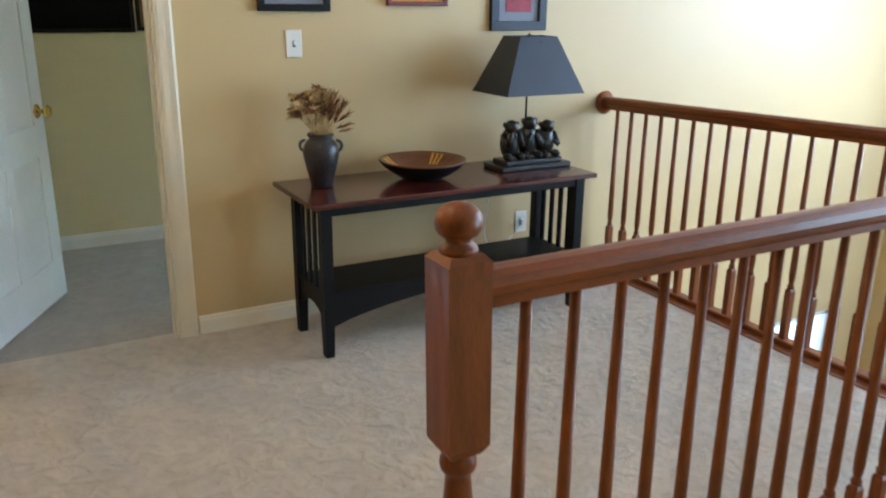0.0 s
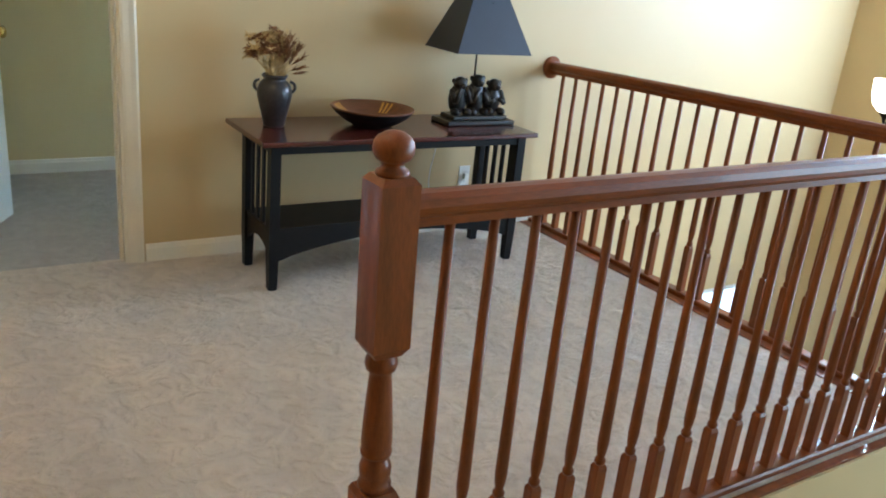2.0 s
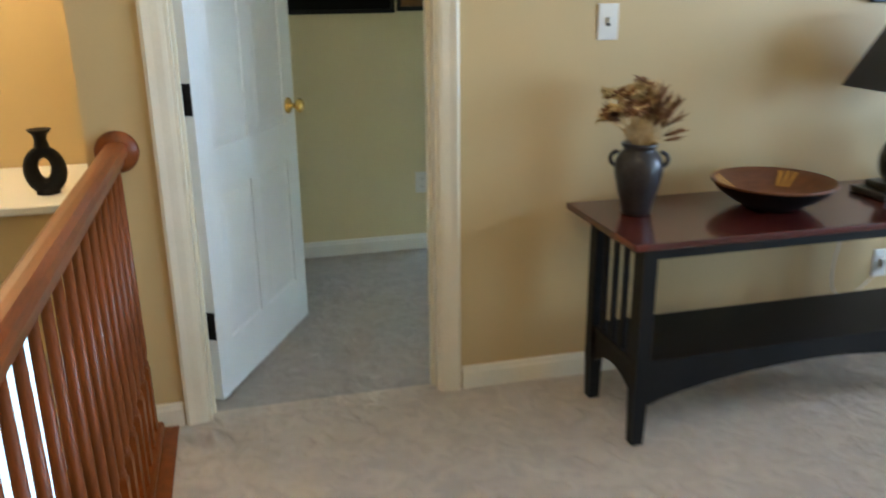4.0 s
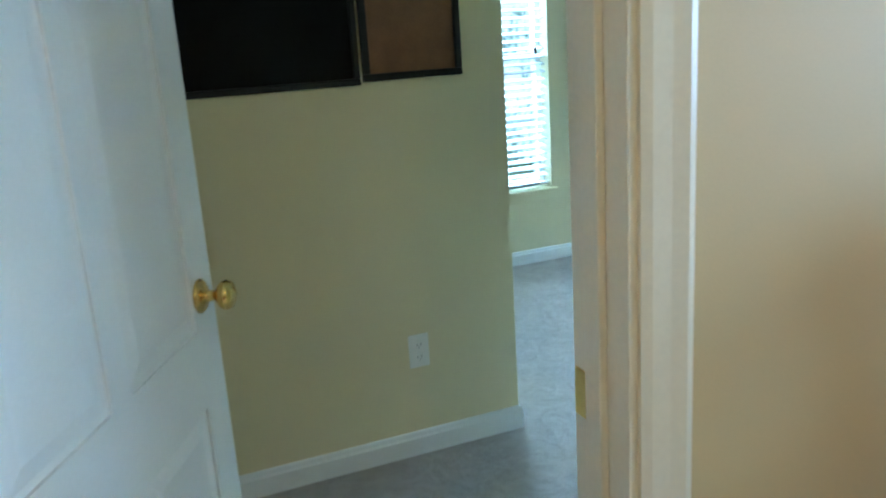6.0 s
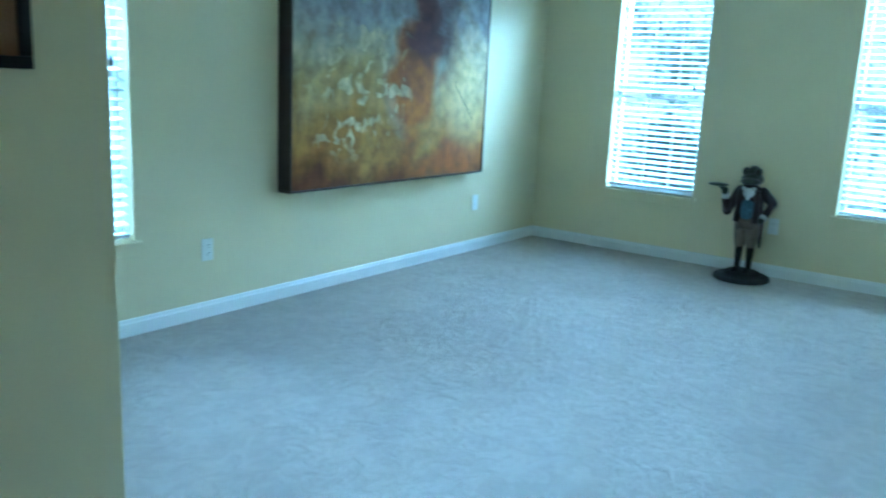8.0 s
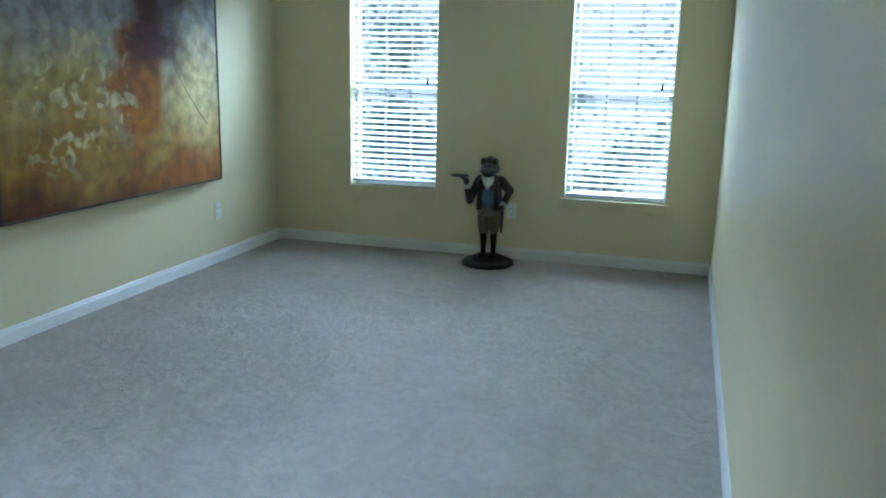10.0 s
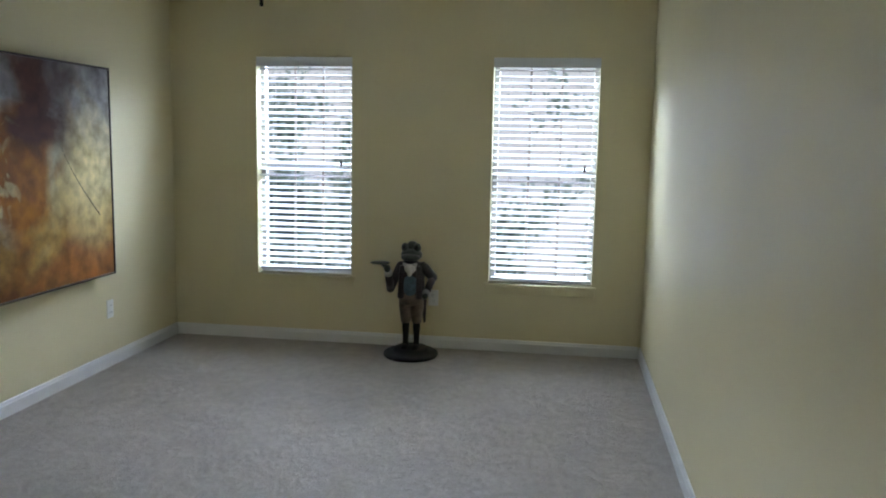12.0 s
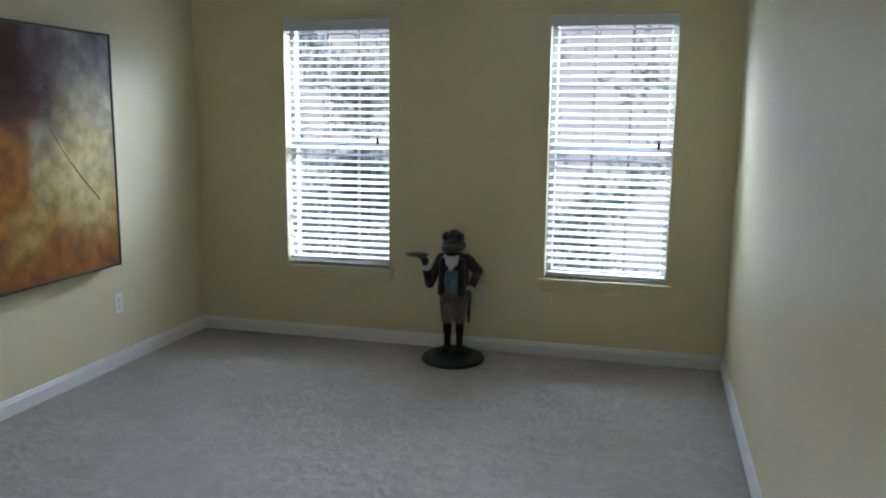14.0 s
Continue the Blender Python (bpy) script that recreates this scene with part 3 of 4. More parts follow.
def plain_window(name, x0, x1, y, z0, z1, label):
    w = tagged(new(name), label, "window", kind="structure")
    part("window_frame", boxes(((x0, y, z0), (x0 + 0.04, y + 0.05, z1)), ((x1 - 0.04, y, z0), (x1, y + 0.05, z1)), ((x0, y, z1 - 0.04), (x1, y + 0.05, z1)), ((x0, y, z0), (x1, y + 0.05, z0 + 0.04)), ((x0, y, (z0 + z1) / 2 - 0.02), (x1, y + 0.05, (z0 + z1) / 2 + 0.02))), WHITE, w)
    part("pane", boxes(((x0, y + 0.03, z0), (x1, y + 0.034, z1))), glow("bright_sky_pane_" + name, (0.55, 0.80, 1.0), 1.6), w, "pane bright with daylight")


plain_window("window_4", 3.86, 4.62, 0.01, -2.2, -0.72, "bright window of the storey below")
plain_window("window_5", -2.5, -1.44, 0.33, -1.4, 0.42, "bright tall foyer window")


# ---- railings ----
def newel(parent, x, y, top=1.06, lean=0.0):
    """Turned post; lean: degrees by which it stands out of plumb."""
    n = part("newel_post", squared([(0.040, 0.0), (0.041, 0.004), (0.041, 0.372), (0.035, 0.386)]), OAK, parent, "turned oak newel post with square blocks")
    n.matrix_local = pose(x, y, 0, 0, lean, 0)
    part("turning", lathe([(0.032, 0.384), (0.036, 0.392), (0.036, 0.402), (0.030, 0.410), (0.034, 0.424), (0.035, 0.440), (0.031, 0.456), (0.026, 0.462), (0.026, 0.467), (0.033, 0.473), (0.034, 0.482), (0.031, 0.487), (0.033, 0.500), (0.032, 0.535), (0.028, 0.600), (0.0235, 0.655),
                           (0.023, 0.668), (0.031, 0.675), (0.034, 0.686), (0.033, 0.698), (0.029, 0.706), (0.029, 0.722)], 24), OAK, n)
    part("upper_block", squared([(0.029, 0.710), (0.041, 0.730), (0.041, top - 0.012), (0.031, top)]), OAK, n)
    part("ball_finial", lathe([(0.031, top - 0.001), (0.033, top + 0.004), (0.031, top + 0.010), (0.023, top + 0.016), (0.021, top + 0.022), (0.026, top + 0.027), (0.033, top + 0.031), (0.0385, top + 0.040), (0.040, top + 0.050), (0.038, top + 0.062), (0.031, top + 0.073), (0.019, top + 0.081), (0.0, top + 0.084)], 28), OAK, n)


def rail_section(c, z):
    """Moulded handrail section about its centre line; z is its top."""
    return [(c + u, z + v) for u, v in ((-0.018, -0.068), (0.018, -0.068), (0.020, -0.050), (0.030, -0.040), (0.033, -0.026), (0.029, -0.010), (0.016, -0.001), (0.0, 0.001), (-0.016, -0.001), (-0.029, -0.010), (-0.033, -0.026), (-0.030, -0.040), (-0.020, -0.050))]


def baluster_mesh(z0, z1):
    bm = squared([(0.0155, z0), (0.0155, z0 + 0.215), (0.012, z0 + 0.225)])
    lathe([(0.011, z0 + 0.224), (0.015, z0 + 0.232), (0.015, z0 + 0.240), (0.010, z0 + 0.248), (0.013, z0 + 0.262), (0.0155, z0 + 0.290), (0.0145, z0 + 0.40), (0.0105, z1)], 10, bm=bm)
    return mesh_of("baluster", bm, OAK)


def rosette(parent, x, z, y):
    bm = lathe([(0.0, 0.0), (0.062, 0.0), (0.064, 0.006), (0.058, 0.014), (0.050, 0.018), (0.044, 0.024), (0.0, 0.026)], 28)
    bmesh.ops.transform(bm, matrix=Matrix.Translation((x, y, z)) @ Matrix.Rotation(radians(90), 4, "X"), verts=bm.verts)
    part("rosette", bm, OAK, parent, "round oak wall rosette")


def sloped_rail(section, axis, a, b, rise):
    """A bar of that section from a to b, rise metres higher at a than at b."""
    bm = bmesh.new()
    rings = [[bm.verts.new((e, u, v + r) if axis == "x" else (u, e, v + r)) for u, v in section] for e, r in ((a, rise), (b, 0.0))]
    k = len(section)
    for i in range(k):
        bm.faces.new((rings[0][i], rings[0][(i + 1) % k], rings[1][(i + 1) % k], rings[1][i]))
    bm.faces.new(rings[0])
    bm.faces.new(rings[1])
    return bm


def railing(label, axis, fixed, a, b, top, floor_z, posts=(), wall_end=None, step=0.104, first=0.07, rise=0.0):
    """Railing from a to b along x or y; top is the handrail's height at b, which it exceeds by rise at a."""
    r = thing("stair_railing", label, "railing", group="landing railings")
    part("handrail", sloped_rail(rail_section(fixed, top), axis, a, b, rise), OAKX if axis == "x" else OAKY, r)
    sh = [(fixed - 0.032, floor_z), (fixed + 0.032, floor_z), (fixed + 0.032, floor_z + 0.016), (fixed + 0.026, floor_z + 0.022), (fixed - 0.026, floor_z + 0.022), (fixed - 0.032, floor_z + 0.016)]
    part("shoe_rail", extrude_profile(sh, axis, a, b), OAKX if axis == "x" else OAKY, r)
    foot = floor_z + 0.022
    long = top - 0.066 - foot
    me = baluster_mesh(0.0, long)
    rnd = random.Random(label)
    s = a + first
    while s < b - 0.02:
        o = part("baluster", me, OAK, r)
        o.location = (s, fixed, foot) if axis == "x" else (fixed, s, foot)
        o.scale = (1, 1, (long + rise * (b - s) / (b - a)) / long)
        o.rotation_euler = (0, 0, radians(rnd.uniform(-4, 4)))
        s += step
    for p in posts:
        newel(r, *p)
    if wall_end:
        rosette(r, fixed, top - 0.034, wall_end)
    return r


NX, NY, NT = -0.052, RY, 1.045
railing("reddish oak railing with turned balusters and ball-topped newel", "x", RY, NX + 0.022, RX - 0.042, NT, 0.0045, [(NX, NY, 1.080, -1.0), (RX, RY, 1.080)], first=0.099, step=0.110)
railing("reddish oak railing meeting the wall at a rosette", "y", RX, RY + 0.042, -0.001, 0.966, 0.0045, (), -0.001, first=0.055, step=0.1102, rise=0.076)
railing("reddish oak railing along the open foyer", "y", LX, -5.6, -0.001, 0.968, 0.0065, (), -0.001, first=0.03)


# ---- console table ----
def console_table():
    t = thing("console_table", "black mission-style console table with dark cherry top", "table")
    x0, x1, y0, y1, z = 0.360, 1.800, -0.555, -0.050, 0.682
    bm = boxes(((x0, y0, z - 0.022), (x1, y1, z)), bevel=0.004)
    part("tabletop", bm, CHERRY, t, "polished dark cherry tabletop")
    lx, ly = (0.405, 1.700), (-0.530, -0.205)
    legs = [(lx[i], ly[j]) for i in (0, 1) for j in (0, 1)]
    for x, y in legs:
        bm = bmesh.new()
        rows = [(0.0, 0.008), (0.004, 0.004), (0.17, 0.0), (z - 0.022, 0.0)]
        w = 0.046
        rings = [[bm.verts.new((x + (w - i if u else i), y + (w - i if v else i), zz)) for u, v in ((0, 0), (1, 0), (1, 1), (0, 1))] for zz, i in rows]
        for p, q in zip(rings, rings[1:]):
            for k in range(4):
                bm.faces.new((p[k], p[(k + 1) % 4], q[(k + 1) % 4], q[k]))
        bm.faces.new(rings[0])
        bm.faces.new(rings[-1])
        part("leg", bm, BLACKWOOD, t)
    part("apron", boxes(((lx[0] + 0.046, ly[0] + 0.010, z - 0.062), (lx[1], ly[0] + 0.030, z - 0.022)), ((lx[0] + 0.046, ly[1] + 0.016, z - 0.062), (lx[1], ly[1] + 0.036, z - 0.022)),
                        ((lx[0] + 0.012, ly[0] + 0.046, z - 0.062), (lx[0] + 0.034, ly[1], z - 0.022)), ((lx[1] + 0.012, ly[0] + 0.046, z - 0.062), (lx[1] + 0.034, ly[1], z - 0.022)), bevel=0.002), BLACKWOOD, t)
    part("shelf", boxes(((lx[0] + 0.01, ly[0] + 0.032, 0.262), (lx[1] + 0.036, ly[1] + 0.036, 0.280)), bevel=0.002), BLACKWOOD, t)

    def arch(a, b, base, crown, high, c0, c1, axis):
        bm = bmesh.new()
        k = 20
        pts = [(a + (b - a) * i / k, base + (crown - base) * math.sin(math.pi * i / k) ** 0.75) for i in range(k + 1)]
        rows = []
        for c in (c0, c1):
            lo = [bm.verts.new((u, c, v) if axis == "x" else (c, u, v)) for u, v in pts]
            hi = [bm.verts.new((u, c, high) if axis == "x" else (c, u, high)) for u, v in pts]
            rows.append((lo, hi))
            for i in range(k):
                bm.faces.new((lo[i], lo[i + 1], hi[i + 1], hi[i]))
        for s in (0, 1):
            for i in range(k):
                bm.faces.new((rows[0][s][i], rows[0][s][i + 1], rows[1][s][i + 1], rows[1][s][i]))
        for e in (0, k):
            bm.faces.new((rows[0][0][e], rows[0][1][e], rows[1][1][e], rows[1][0][e]))
        return bm
    part("arched_rail", arch(lx[0] + 0.046, lx[1], 0.135, 0.222, 0.290, ly[0] + 0.010, ly[0] + 0.030, "x"), BLACKWOOD, t, "black arched front rail")
    for x in lx:
        part("arched_rail", arch(ly[0] + 0.046, ly[1], 0.150, 0.205, 0.262, x + 0.014, x + 0.034, "y"), BLACKWOOD, t)
        for k in range(4):
            y = ly[0] + 0.046 + (ly[1] - ly[0] - 0.046) * (k + 0.5) / 4
            part("slat", boxes(((x + 0.018, y - 0.014, 0.262), (x + 0.030, y + 0.014, z - 0.062)), bevel=0.002), BLACKWOOD, t)


console_table()
TZ = 0.682


def flower_vase():
    v = thing("flower_vase", "dark stoneware jug holding dried flowers on the table", "vase", (0.525, -0.235, TZ + 0.0005))
    part("body", lathe([(0.0, 0.0), (0.045, 0.0), (0.048, 0.006), (0.052, 0.03), (0.066, 0.085), (0.077, 0.135), (0.078, 0.158), (0.070, 0.185), (0.058, 0.202), (0.050, 0.208), (0.050, 0.214), (0.056, 0.220), (0.058, 0.228), (0.052, 0.232), (0.046, 0.226), (0.044, 0.20), (0.0, 0.19)], 32), POT, v)
    for s in (-1, 1):
        bm = bmesh.new()
        pts = [(s * (0.066 + 0.024 * math.sin(a)), 0.0, 0.178 + 0.024 * math.cos(a)) for a in [math.pi * i / 8 for i in range(9)]]
        for p, q in zip(pts, pts[1:]):
            rod(bm, p, q, 0.007, steps=8)
        h = part("handle", bm, POT, v)
        h.rotation_euler = (0, 0, radians(-25))
    rnd = random.Random(4)
    for k in range(64):
        plume = k % 5 > 1
        a = rnd.uniform(-0.9, 1.1) if plume else rnd.uniform(2.0, 4.4)
        lean = rnd.uniform(0.05, 0.80)
        r = 0.16 * lean
        high = rnd.uniform(0.34, 0.43) - 0.06 * lean
        if k in (12, 47):
            a, r, high = rnd.uniform(-0.8, 0.1), 0.120, rnd.uniform(0.235, 0.27)
        base = Vector((0.028 * rnd.uniform(-1, 1), 0.028 * rnd.uniform(-1, 1), 0.2))
        tip = Vector((r * math.cos(a), r * math.sin(a) * 0.8, high))
        bm = bmesh.new()
        mid = base.lerp(tip, 0.55) + Vector((rnd.uniform(-0.01, 0.01), rnd.uniform(-0.01, 0.01), 0.012))
        rod(bm, base, mid, 0.0022, 0.0018, 5)
        rod(bm, mid, tip, 0.0018, 0.0013, 5)
        stem = part("stem", bm, STRAW, v)
        bm = bmesh.new()
        if not plume:
            # shaggy round head of narrow curled petals
            ball(bm, tip, (0.013, 0.013, 0.012), 10)
            for i in range(20):
                b, t = rnd.uniform(0, math.tau), rnd.uniform(-0.5, 0.9)
                d = Vector((math.cos(b), math.sin(b), t)).normalized()
                bend = tip + d * rnd.uniform(0.020, 0.028)
                rod(bm, tip + d * 0.008, bend, 0.0042, 0.0030, 4)
                rod(bm, bend, bend + (d + Vector((0, 0, rnd.uniform(-1.2, 0.4)))).normalized() * 0.014, 0.0030, 0.0005, 4)
            part("flower_head", bm, FLOWER if k % 2 else STRAW, stem, "brown dried flower head")
        else:
            # feathery grass plume along the stem's end
            way = (tip - mid).normalized()
            for i in range(26):
                p = mid.lerp(tip, 0.15 + 0.85 * i / 25)
                b = rnd.uniform(0, math.tau)
                d = (way * 1.7 + Vector((math.cos(b), math.sin(b), rnd.uniform(-0.3, 0.3)))).normalized()
                rod(bm, p, p + d * rnd.uniform(0.022, 0.042), 0.0026, 0.0004, 4)
            part("seed_head", bm, STRAW if k % 4 == 1 else FLOWER, stem)


flower_vase()


def wooden_bowl():
    b = thing("wooden_bowl", "shallow dark turned wooden bowl with pale inlay stripes", "bowl", (0.995, -0.285, TZ + 0.0005))
    part("outer_shell", lathe([(0.0, 0.0), (0.085, 0.0), (0.092, 0.006), (0.132, 0.026), (0.176, 0.058), (0.194, 0.078), (0.198, 0.085), (0.194, 0.083), (0.165, 0.060), (0.118, 0.030), (0.0, 0.004)], 48), BLACKWOOD, b, "black outer face of the bowl")
    body = part("body", lathe([(0.0, 0.011), (0.118, 0.034), (0.168, 0.064), (0.192, 0.084), (0.1985, 0.0825), (0.2005, 0.087), (0.199, 0.0905), (0.194, 0.0915), (0.170, 0.068), (0.120, 0.038), (0.070, 0.020), (0.0, 0.016)], 48), BOWLWOOD, b)
    for c in (0.55, 0.68, 0.81, 2.2, 2.33, 2.46):
        bm = bmesh.new()
        rows = []
        for r, z in ((0.122, 0.0405), (0.146, 0.0545), (0.170, 0.0695), (0.186, 0.0825)):
            rows.append([bm.verts.new((r * math.cos(c + s), r * math.sin(c + s), z + 0.0015)) for s in (-0.035, 0.035)])
        for p, q in zip(rows, rows[1:]):
            bm.faces.new((p[0], p[1], q[1], q[0]))
        part("inlay", bm, INLAY, body, "pale wood inlay stripe")


wooden_bowl()


def table_lamp():
    t = thing("table_lamp", "lamp with slate pyramid shade over three carved figures", "lamp", (1.590, -0.270, TZ + 0.0005))
    part("base", boxes(((-0.205, -0.085, 0.0), (0.205, 0.085, 0.024)), ((-0.165, -0.065, 0.024), (0.165, 0.065, 0.046)), bevel=0.006), FIGURE, t, "black stepped lamp base")
    for k, x in enumerate((-0.105, 0.0, 0.105)):
        bm = bmesh.new()
        h = (0.185, 0.20, 0.175)[k]
        ball(bm, (x, 0.008, 0.046 + h * 0.40), (0.050, 0.046, h * 0.43), 16)
        ball(bm, (x, -0.006, 0.046 + h * 0.84), (0.036, 0.036, 0.034), 14)
        ball(bm, (x, -0.038, 0.046 + h * 0.80), (0.017, 0.016, 0.014), 10)
        for s in (-1, 1):
            ball(bm, (x + s * 0.036, 0.0, 0.046 + h * 0.90), (0.012, 0.008, 0.014), 8)
            ball(bm, (x + s * 0.036, -0.034, 0.062), (0.022, 0.032, 0.020), 10)
            rod(bm, (x + s * 0.046, 0.0, 0.046 + h * 0.66), (x + s * 0.044, -0.045, 0.046 + h * 0.34), 0.014, 0.012, 8)
            rod(bm, (x + s * 0.044, -0.045, 0.046 + h * 0.34), (x + s * 0.016, -0.044, 0.046 + h * (0.80, 0.62, 0.46)[k]), 0.012, 0.010, 8)
        bmesh.ops.recalc_face_normals(bm, faces=bm.faces[:])
        part("carved_figure", bm, FIGURE, t, "dark carved seated figure")
    bm = bmesh.new()
    rod(bm, (0, 0.03, 0.10), (0, 0.03, 0.60), 0.005, steps=10)
    part("stem", bm, BRONZE, t)
    ball_bm = lathe([(0.0, 0.60), (0.010, 0.602), (0.012, 0.610), (0.006, 0.62), (0.009, 0.63), (0.0, 0.64)], 12, (0, 0.03, 0))
    part("finial", ball_bm, BRONZE, t)
    bm = bmesh.new()
    rings = []
    for inset in (0.0, 0.003):
        for w, d, z in ((0.222, 0.155, 0.362), (0.105, 0.072, 0.625)):
            rings.append([bm.verts.new((sx * (w - inset), 0.02 + sy * (d - inset), z)) for sx, sy in ((-1, -1), (1, -1), (1, 1), (-1, 1))])
    for p, q in ((0, 1), (2, 3), (0, 2), (1, 3)):
        for k in range(4):
            bm.faces.new((rings[p][k], rings[p][(k + 1) % 4], rings[q][(k + 1) % 4], rings[q][k]))
    part("shade", bm, SHADE, t, "slate blue-black pyramid lampshade")
    bm = bmesh.new()
    rod(bm, (-0.10, 0.02, 0.60), (0.10, 0.02, 0.60), 0.002, steps=6)
    rod(bm, (0, -0.07, 0.60), (0, 0.10, 0.60), 0.002, steps=6)
    part("spider", bm, BRONZE, t)
    pts = [Vector((-0.03, 0.085, 0.006)), Vector((-0.05, 0.215, 0.0)), Vector((-0.04, 0.232, -0.12)), Vector((-0.12, 0.235, -0.40)), Vector((-0.02, 0.24, -0.53)), Vector((0.08, 0.25, -0.46)), Vector((0.162, 0.247, -0.37))]
    cu = bpy.data.curves.new("cord", "CURVE")
    cu.dimensions, cu.bevel_depth = "3D", 0.0025
    sp = cu.splines.new("NURBS")
    sp.points.add(len(pts) - 1)
    for p, q in zip(sp.points, pts):
        p.co = (*q, 1)
    sp.use_endpoint_u, sp.order_u = True, 4
    cu.materials.append(PLASTIC)
    tmp = bpy.data.objects.new("cord_curve", cu)
    me = bpy.data.meshes.new_from_object(tmp)
    bpy.data.objects.remove(tmp)
    c = part("cord", me, PLASTIC, t, "pale electric cord")
    part("plug", boxes(((0.150, 0.240, -0.385), (0.174, 0.262, -0.350)), bevel=0.004), PLASTIC, c)


table_lamp()


# ---- pictures ----
def framed_picture(label, x0, x1, z0, z1, frame_mat, mat_mat, art_mat, border, margin):
    p = thing("framed_picture", label, "picture", group="pictures over the table")
    b, y = border, -0.002
    part("frame", boxes(((x0, y - 0.025, z0), (x1, y, z0 + b)), ((x0, y - 0.025, z1 - b), (x1, y, z1)), ((x0, y - 0.025, z0 + b), (x0 + b, y, z1 - b)), ((x1 - b, y - 0.025, z0 + b), (x1, y, z1 - b)), bevel=0.003), frame_mat, p)
    part("mat", boxes(((x0 + b, y - 0.010, z0 + b), (x1 - b, y - 0.002, z1 - b))), mat_mat, p)
    if margin:
        m = b + margin
        part("print", boxes(((x0 + m, y - 0.0135, z0 + m), (x1 - m, y - 0.0102, z1 - m))), art_mat, p)


framed_picture("picture in a black wooden frame on the tan wall", 0.346, 0.672, 1.412, 1.79, BLACKWOOD, PAPER, BLACKBOARD, 0.03, 0.05)
framed_picture("amber and red picture in a dark red frame", 0.950, 1.265, 1.437, 1.79, material("dark_red_frame", (0.16, 0.02, 0.015), 0.4), AMBER, CRIMSON, 0.02, 0.09)
framed_picture("crimson print with grey mat in a blue-black frame", 1.512, 1.845, 1.322, 1.79, SHADE, PAPER, CRIMSON, 0.045, 0.045)


def wall_plate(name, label, category, m, slots):
    p = new(name)
    p.matrix_world = m
    tagged(p, label, category, group="wall plates")
    part("plate", boxes(((-0.036, -0.006, -0.058), (0.036, -0.0005, 0.058)), bevel=0.002), PLASTIC, p)
    if slots == "switch":
        part("toggle", boxes(((-0.005, -0.016, -0.004), (0.005, -0.006, 0.012)), bevel=0.002), PLASTIC, p)
        part("switch_slot", boxes(((-0.007, -0.0068, -0.014), (0.007, -0.0062, 0.014))), SLOT, p)
    else:
        for z in (-0.021, 0.021):
            s = part("socket", boxes(((-0.016, -0.0085, z - 0.014), (0.016, -0.006, z + 0.014)), bevel=0.001), PLASTIC, p)
            part("slots", boxes(((-0.008, -0.0092, z - 0.002), (-0.006, -0.0086, z + 0.007)), ((0.006, -0.0092, z - 0.002), (0.008, -0.0086, z + 0.007)), ((-0.002, -0.0092, z - 0.010), (0.002, -0.0086, z - 0.006))), SLOT, s)
    for z in ((-0.042, 0.042) if slots == "switch" else (0.0,)):
        bm = lathe([(0.0, 0.0), (0.003, 0.0), (0.0022, 0.001), (0.0, 0.0012)], 8)
        bmesh.ops.transform(bm, matrix=Matrix.Translation((0, -0.006, z)) @ Matrix.Rotation(radians(90), 4, "X"), verts=bm.verts)
        part("screw", bm, PLASTIC, p)


wall_plate("light_switch", "white toggle light switch on the tan wall", "switch", pose(0.503, 0, 1.275), "switch")
wall_plate("wall_outlet", "white duplex outlet behind the console table", "outlet", pose(1.752, 0, 0.315), "outlet")
wall_plate("wall_outlet", "white duplex outlet on the entry wall", "outlet", pose(0.238, YT, 0.375), "outlet")
wall_plate("wall_outlet", "white duplex outlet near the large painting", "outlet", pose(2.294, YN, 0.36), "outlet")
wall_plate("wall_outlet", "white duplex outlet near the large painting", "outlet", pose(4.77, YN, 0.37), "outlet")
wall_plate("wall_outlet", "white duplex outlet between the two windows", "outlet", pose(XE, 1.585, 0.363, 0, 0, -90), "outlet")


# ---- entry wall boards ----
def board(name, label, category, x0, x1, z0, z1, b, face_mat, pins=()):
    p = thing(name, label, category)
    y = YT - 0.001
    part("frame", boxes(((x0, y - 0.022, z0), (x1, y, z0 + b)), ((x0, y - 0.022, z1 - b), (x1, y, z1)), ((x0, y - 0.022, z0 + b), (x0 + b, y, z1 - b)), ((x1 - b, y - 0.022, z0 + b), (x1, y, z1 - b)), bevel=0.003), BLACKWOOD, p)
    face = part("face", boxes(((x0 + b, y - 0.012, z0 + b), (x1 - b, y - 0.001, z1 - b))), face_mat, p)
    for x, z in pins:
        bm = lathe([(0.0, 0.0), (0.005, 0.0), (0.003, 0.004), (0.004, 0.010), (0.0, 0.011)], 10)
        bmesh.ops.transform(bm, matrix=Matrix.Translation((x, y - 0.0115, z)) @ Matrix.Rotation(radians(90), 4, "X"), verts=bm.verts)
        part("push_pin", bm, PLASTIC, face)


board("chalkboard", "large black framed board on the entry wall", "board", -0.98, 0.112, 1.262, 1.98, 0.02, BLACKBOARD)
board("cork_board", "brown cork board in a narrow black frame", "cork board", 0.122, 0.448, 1.270, 1.98, 0.022, CORK, ((0.20, 1.545), (0.325, 1.565)))


